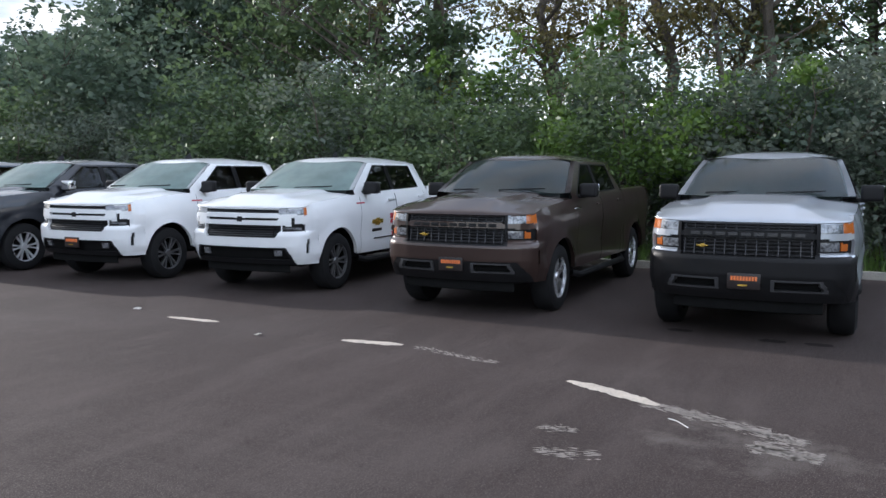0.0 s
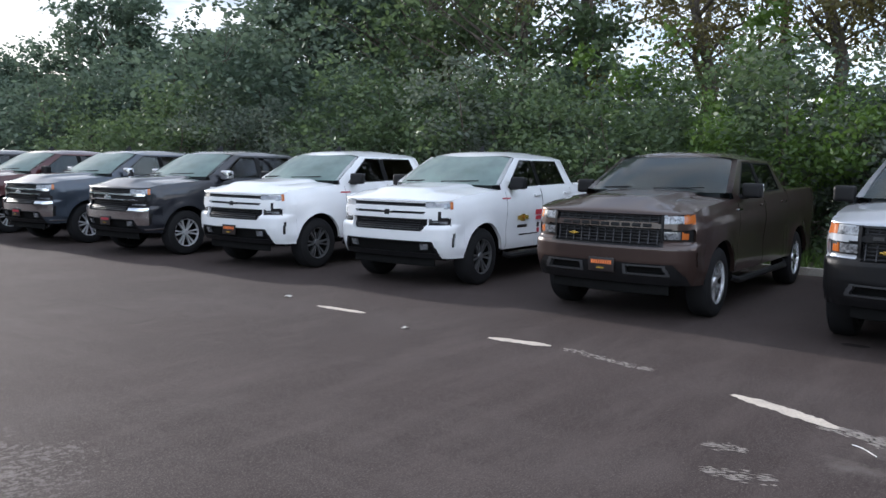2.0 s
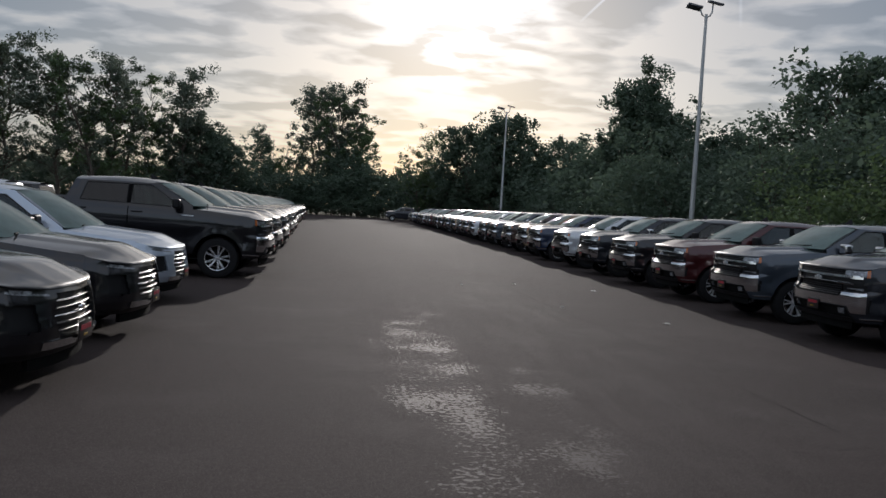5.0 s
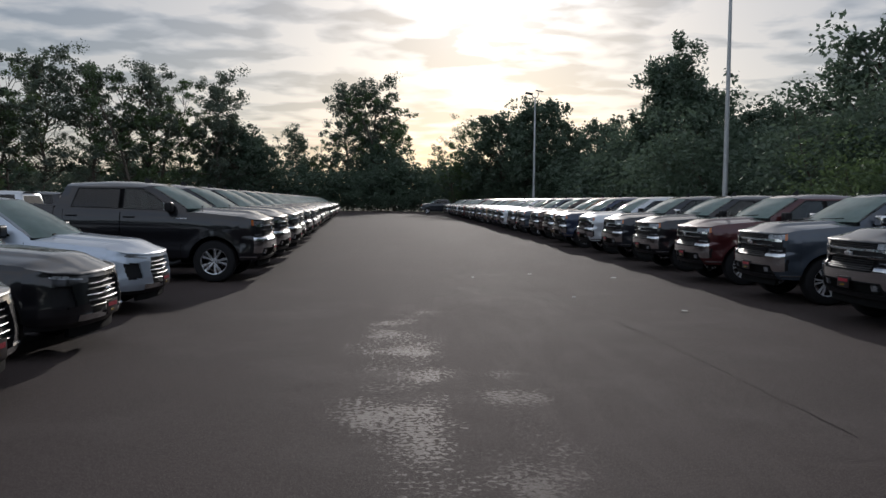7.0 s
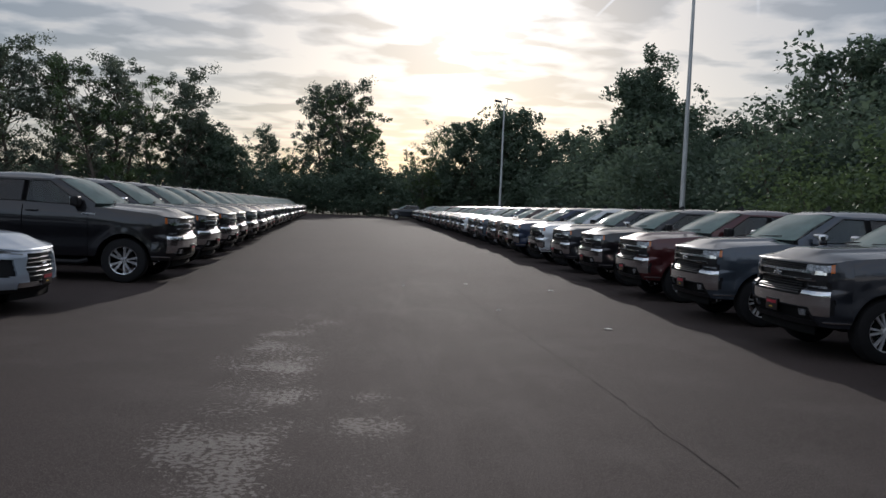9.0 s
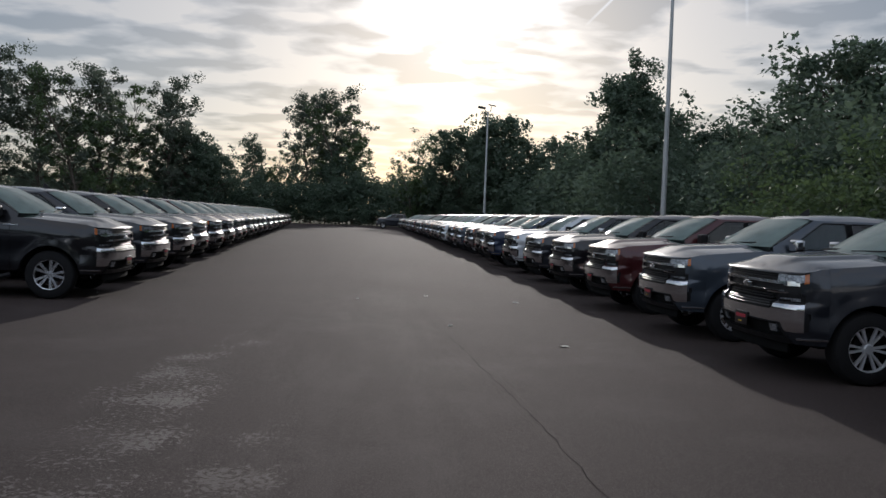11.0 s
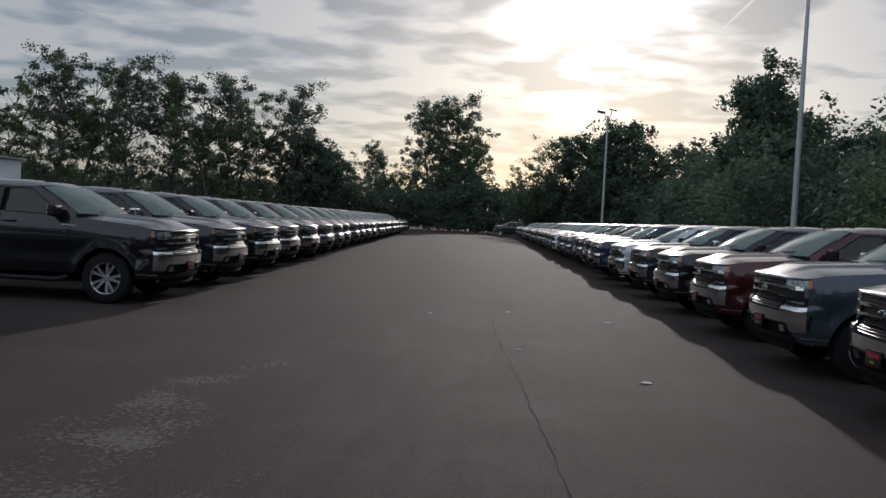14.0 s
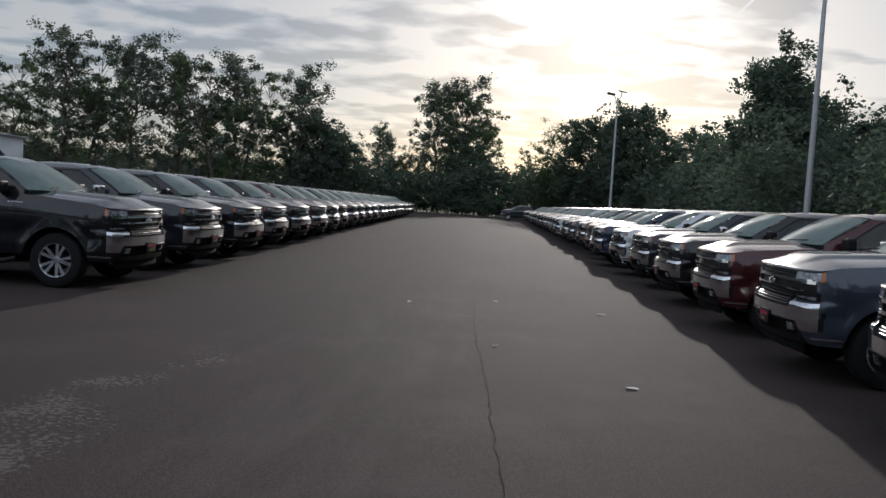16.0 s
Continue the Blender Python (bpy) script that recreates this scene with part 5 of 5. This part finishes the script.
KINDS = {
    "broad": tree("tree", "tall broadleaf tree with a full green crown", 15, 4.6, 1.6, "green", 0.125, 11000, 1, 1.0, 30, fill=60),
    "dark": tree("tree", "dense dark green tree with a rounded crown", 13, 4.8, 0.6, "dark", 0.185, 15500, 2, 1.0, 40, fill=150),
    "autumn": tree("tree", "tall slim tree with thin yellowing leaves", 17, 3.4, 4.5, "autumn", 0.075, 9000, 3, 0.95, 22, "column"),
    "autumn_b": tree("tree", "bare-limbed tree with sparse browning leaves", 16, 3.9, 5.0, "autumn", 0.075, 6000, 4, 0.85, 16, "column", 2),
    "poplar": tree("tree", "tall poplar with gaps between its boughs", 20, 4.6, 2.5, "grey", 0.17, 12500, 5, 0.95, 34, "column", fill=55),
    "poplar_b": tree("tree", "tall airy poplar with a ragged crown", 20, 5.0, 2.2, "green", 0.17, 10500, 6, 0.9, 30, "column", 2, fill=50),
    "ash": tree("tree", "green tree with upright feathery boughs", 14, 4.4, 0.8, "dark", 0.14, 12000, 7, 0.75, 54, "fan"),
    "mound": tree("tree", "bushy thicket tree clothed to the ground", 7, 3.6, 0.2, "dark", 0.125, 7200, 8, 1.2, 30, "round", 3),
    "hedge": tree("tree", "dark overgrown hedge tree clothed to the ground", 7, 3.8, 0.1, "dark", 0.20, 4000, 12, 1.4, 26, "round", 3),
    "shrub": tree("shrub", "leafy green shrub beside the kerb", 3.4, 1.8, 0.1, "green", 0.060, 6800, 9, 0.62, 28, "round", 4),
    "shrub_grey": tree("shrub", "grey-green willowy shrub beside the kerb", 3.6, 1.9, 0.1, "grey", 0.056, 6800, 10, 0.6, 28, "round", 5),
    "shrub_bright": tree("shrub", "bright green young maple bush", 4.2, 1.7, 0.3, "bright", 0.075, 6200, 11, 0.7, 18, "round", 2),
}
NATIVE = {"broad": 15, "dark": 13, "autumn": 17, "autumn_b": 16, "poplar": 20, "poplar_b": 20, "ash": 14, "mound": 7, "hedge": 7, "shrub": 3.4, "shrub_grey": 3.6, "shrub_bright": 4.2}
planted = set()
spin = random.Random(11)


def plant(kind, x, y, h, group, wide=1.0):
    src, k = KINDS[kind], h / NATIVE[kind]
    m = pose(x, y, -0.06, 0, 0, spin.uniform(0, 360))
    ob = src if kind not in planted else copy_thing(src, m)
    planted.add(kind)
    ob.matrix_basis = m
    ob.scale = (k * wide, k * wide, k)
    return tagged(ob, group=group)


EAST = "trees along the east edge"
for kind, x, y, h in (("broad", 28, 22.5, 17), ("broad", 25, 16.2, 15.5), ("dark", 32, 32.5, 13.0), ("ash", 31.5, 29, 15), ("dark", 33, 54, 13.4), ("broad", 31, 40, 9), ("dark", 27.0, 75, 14.0),
                      ("ash", 25.6, 74, 15.5), ("dark", 30, 66, 9.5), ("mound", 34, 60, 9), ("autumn", 27, 10.6, 18), ("autumn_b", 28.5, 14.0, 17), ("autumn", 25, 6.3, 18), ("autumn_b", 30, 10, 17),
                      ("autumn", 28, 4.3, 17), ("autumn_b", 24.5, 2.2, 16), ("broad", 29, 0.5, 15), ("autumn", 26, -3.0, 17), ("broad", 30, -7, 16), ("autumn_b", 33, 6, 18), ("autumn", 34, 13, 16),
                      ("broad", 37, 27, 13), ("dark", 36, 46, 11), ("dark", 24, 31, 7.2),
                      ("poplar_b", 11, 126, 11), ("dark", 16, 119, 14), ("broad", 13, 124, 14), ("dark", 21, 112, 15), ("ash", 19, 114, 15), ("dark", 27, 106, 12), ("dark", 28, 96, 10), ("mound", 30, 88, 9), ("broad", 32, 82, 9)):
    plant(kind, x, y, h, EAST)
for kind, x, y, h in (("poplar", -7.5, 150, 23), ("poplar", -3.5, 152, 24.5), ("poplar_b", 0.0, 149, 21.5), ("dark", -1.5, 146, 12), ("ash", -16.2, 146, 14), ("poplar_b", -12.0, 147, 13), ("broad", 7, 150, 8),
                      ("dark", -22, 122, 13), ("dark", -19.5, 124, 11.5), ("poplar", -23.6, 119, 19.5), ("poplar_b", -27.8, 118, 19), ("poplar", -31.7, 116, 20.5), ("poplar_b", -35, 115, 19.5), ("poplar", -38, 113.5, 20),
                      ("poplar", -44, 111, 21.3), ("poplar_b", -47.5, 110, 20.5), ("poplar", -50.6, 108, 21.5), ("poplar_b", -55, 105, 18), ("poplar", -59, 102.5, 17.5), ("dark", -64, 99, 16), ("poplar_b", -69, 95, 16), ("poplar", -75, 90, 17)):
    plant(kind, x, y, h, "trees at the far end of the lot")
thick = random.Random(21)
x = -80.0
while x < 30:
    plant("hedge", x, 139 + thick.uniform(-2, 2), thick.uniform(6.6, 8.4), "hedge at the far end of the lot", 1.25)
    x += 3.9
y = 16.0
while y < 110:
    plant("mound" if y < 60 else "hedge", 22.0 + thick.uniform(-1.0, 2.0) + 0.02 * y, y, thick.uniform(5.0, 7.2), "thicket along the east edge", 1.15)
    y += 4.6
y = -9.0
while y < 30:
    plant(thick.choice(["shrub", "shrub_grey", "shrub"]), 18.2 + thick.uniform(-0.9, 1.2), y, thick.uniform(3.0, 4.3), "shrubs beside the kerb", 1.15)
    plant(thick.choice(["shrub", "mound"]), 21.0 + thick.uniform(-0.8, 0.8), y + 1.0, thick.uniform(3.6, 4.4), "shrubs beside the kerb", 1.1)
    y += 2.1
for x, y, h in ((12, 128, 7), (17, 124, 8.5), (22, 117, 9), (25, 110, 8.5), (28, 102, 8), (29, 93, 8), (29, 84, 8.5), (28, 78, 8), (33, 70, 8), (33, 46, 8), (32, 36, 8), (29, 58, 8)):
    plant("hedge", x, y, h, "thicket along the east edge", 1.2)
# unseen trees, added to darken what the trucks' sides reflect
x = -60.0
while x < 45:
    plant("hedge", x, -44 + thick.uniform(-2, 2), thick.uniform(14, 17), "trees behind the lot", 0.9)
    x += 8.0
for k in range(13):
    plant("hedge", -22 + 3.9 * k + thick.uniform(-0.6, 0.6), 135.5 + thick.uniform(-0.8, 0.8), thick.uniform(2.6, 3.4), "hedge at the far end of the lot", 1.9)
plant("shrub_bright", 23.0, 9.3, 5.6, "shrubs beside the kerb")
plant("shrub_bright", 17.8, 3.2, 3.6, "shrubs beside the kerb")
plant("shrub_bright", 17.5, 5.6, 3.0, "shrubs beside the kerb")


def weeds():
    """Rough grass and weeds between the kerb and the shrubs."""
    rng = np.random.default_rng(31)
    n = 14000
    y = rng.uniform(-9, 60, n)
    x = 15.05 + rng.random(n) ** 1.4 * 3.4 - 0.0075 * y
    h = rng.uniform(0.10, 0.45, n) * np.where(rng.random(n) < 0.12, 2.0, 1.0)
    a = rng.uniform(0, 2 * math.pi, n)
    w = rng.uniform(0.008, 0.02, n)
    lean = rng.normal(size=(n, 2)) * 0.12
    p = np.zeros((n, 3, 3))
    p[:, 0] = np.stack([x - np.cos(a) * w, y - np.sin(a) * w, np.full(n, -0.06)], 1)
    p[:, 1] = np.stack([x + np.cos(a) * w, y + np.sin(a) * w, np.full(n, -0.06)], 1)
    p[:, 2] = np.stack([x + lean[:, 0], y + lean[:, 1], h], 1)
    me = bpy.data.meshes.new("weeds")
    me.from_pydata(p.reshape(-1, 3).tolist(), [], np.arange(n * 3).reshape(-1, 3).tolist())
    me.materials.append(LEAF["bright"])
    ob = new("weeds", me)
    tagged(ob, "uncut grass and weeds along the kerb", "weeds", kind="stuff")


weeds()
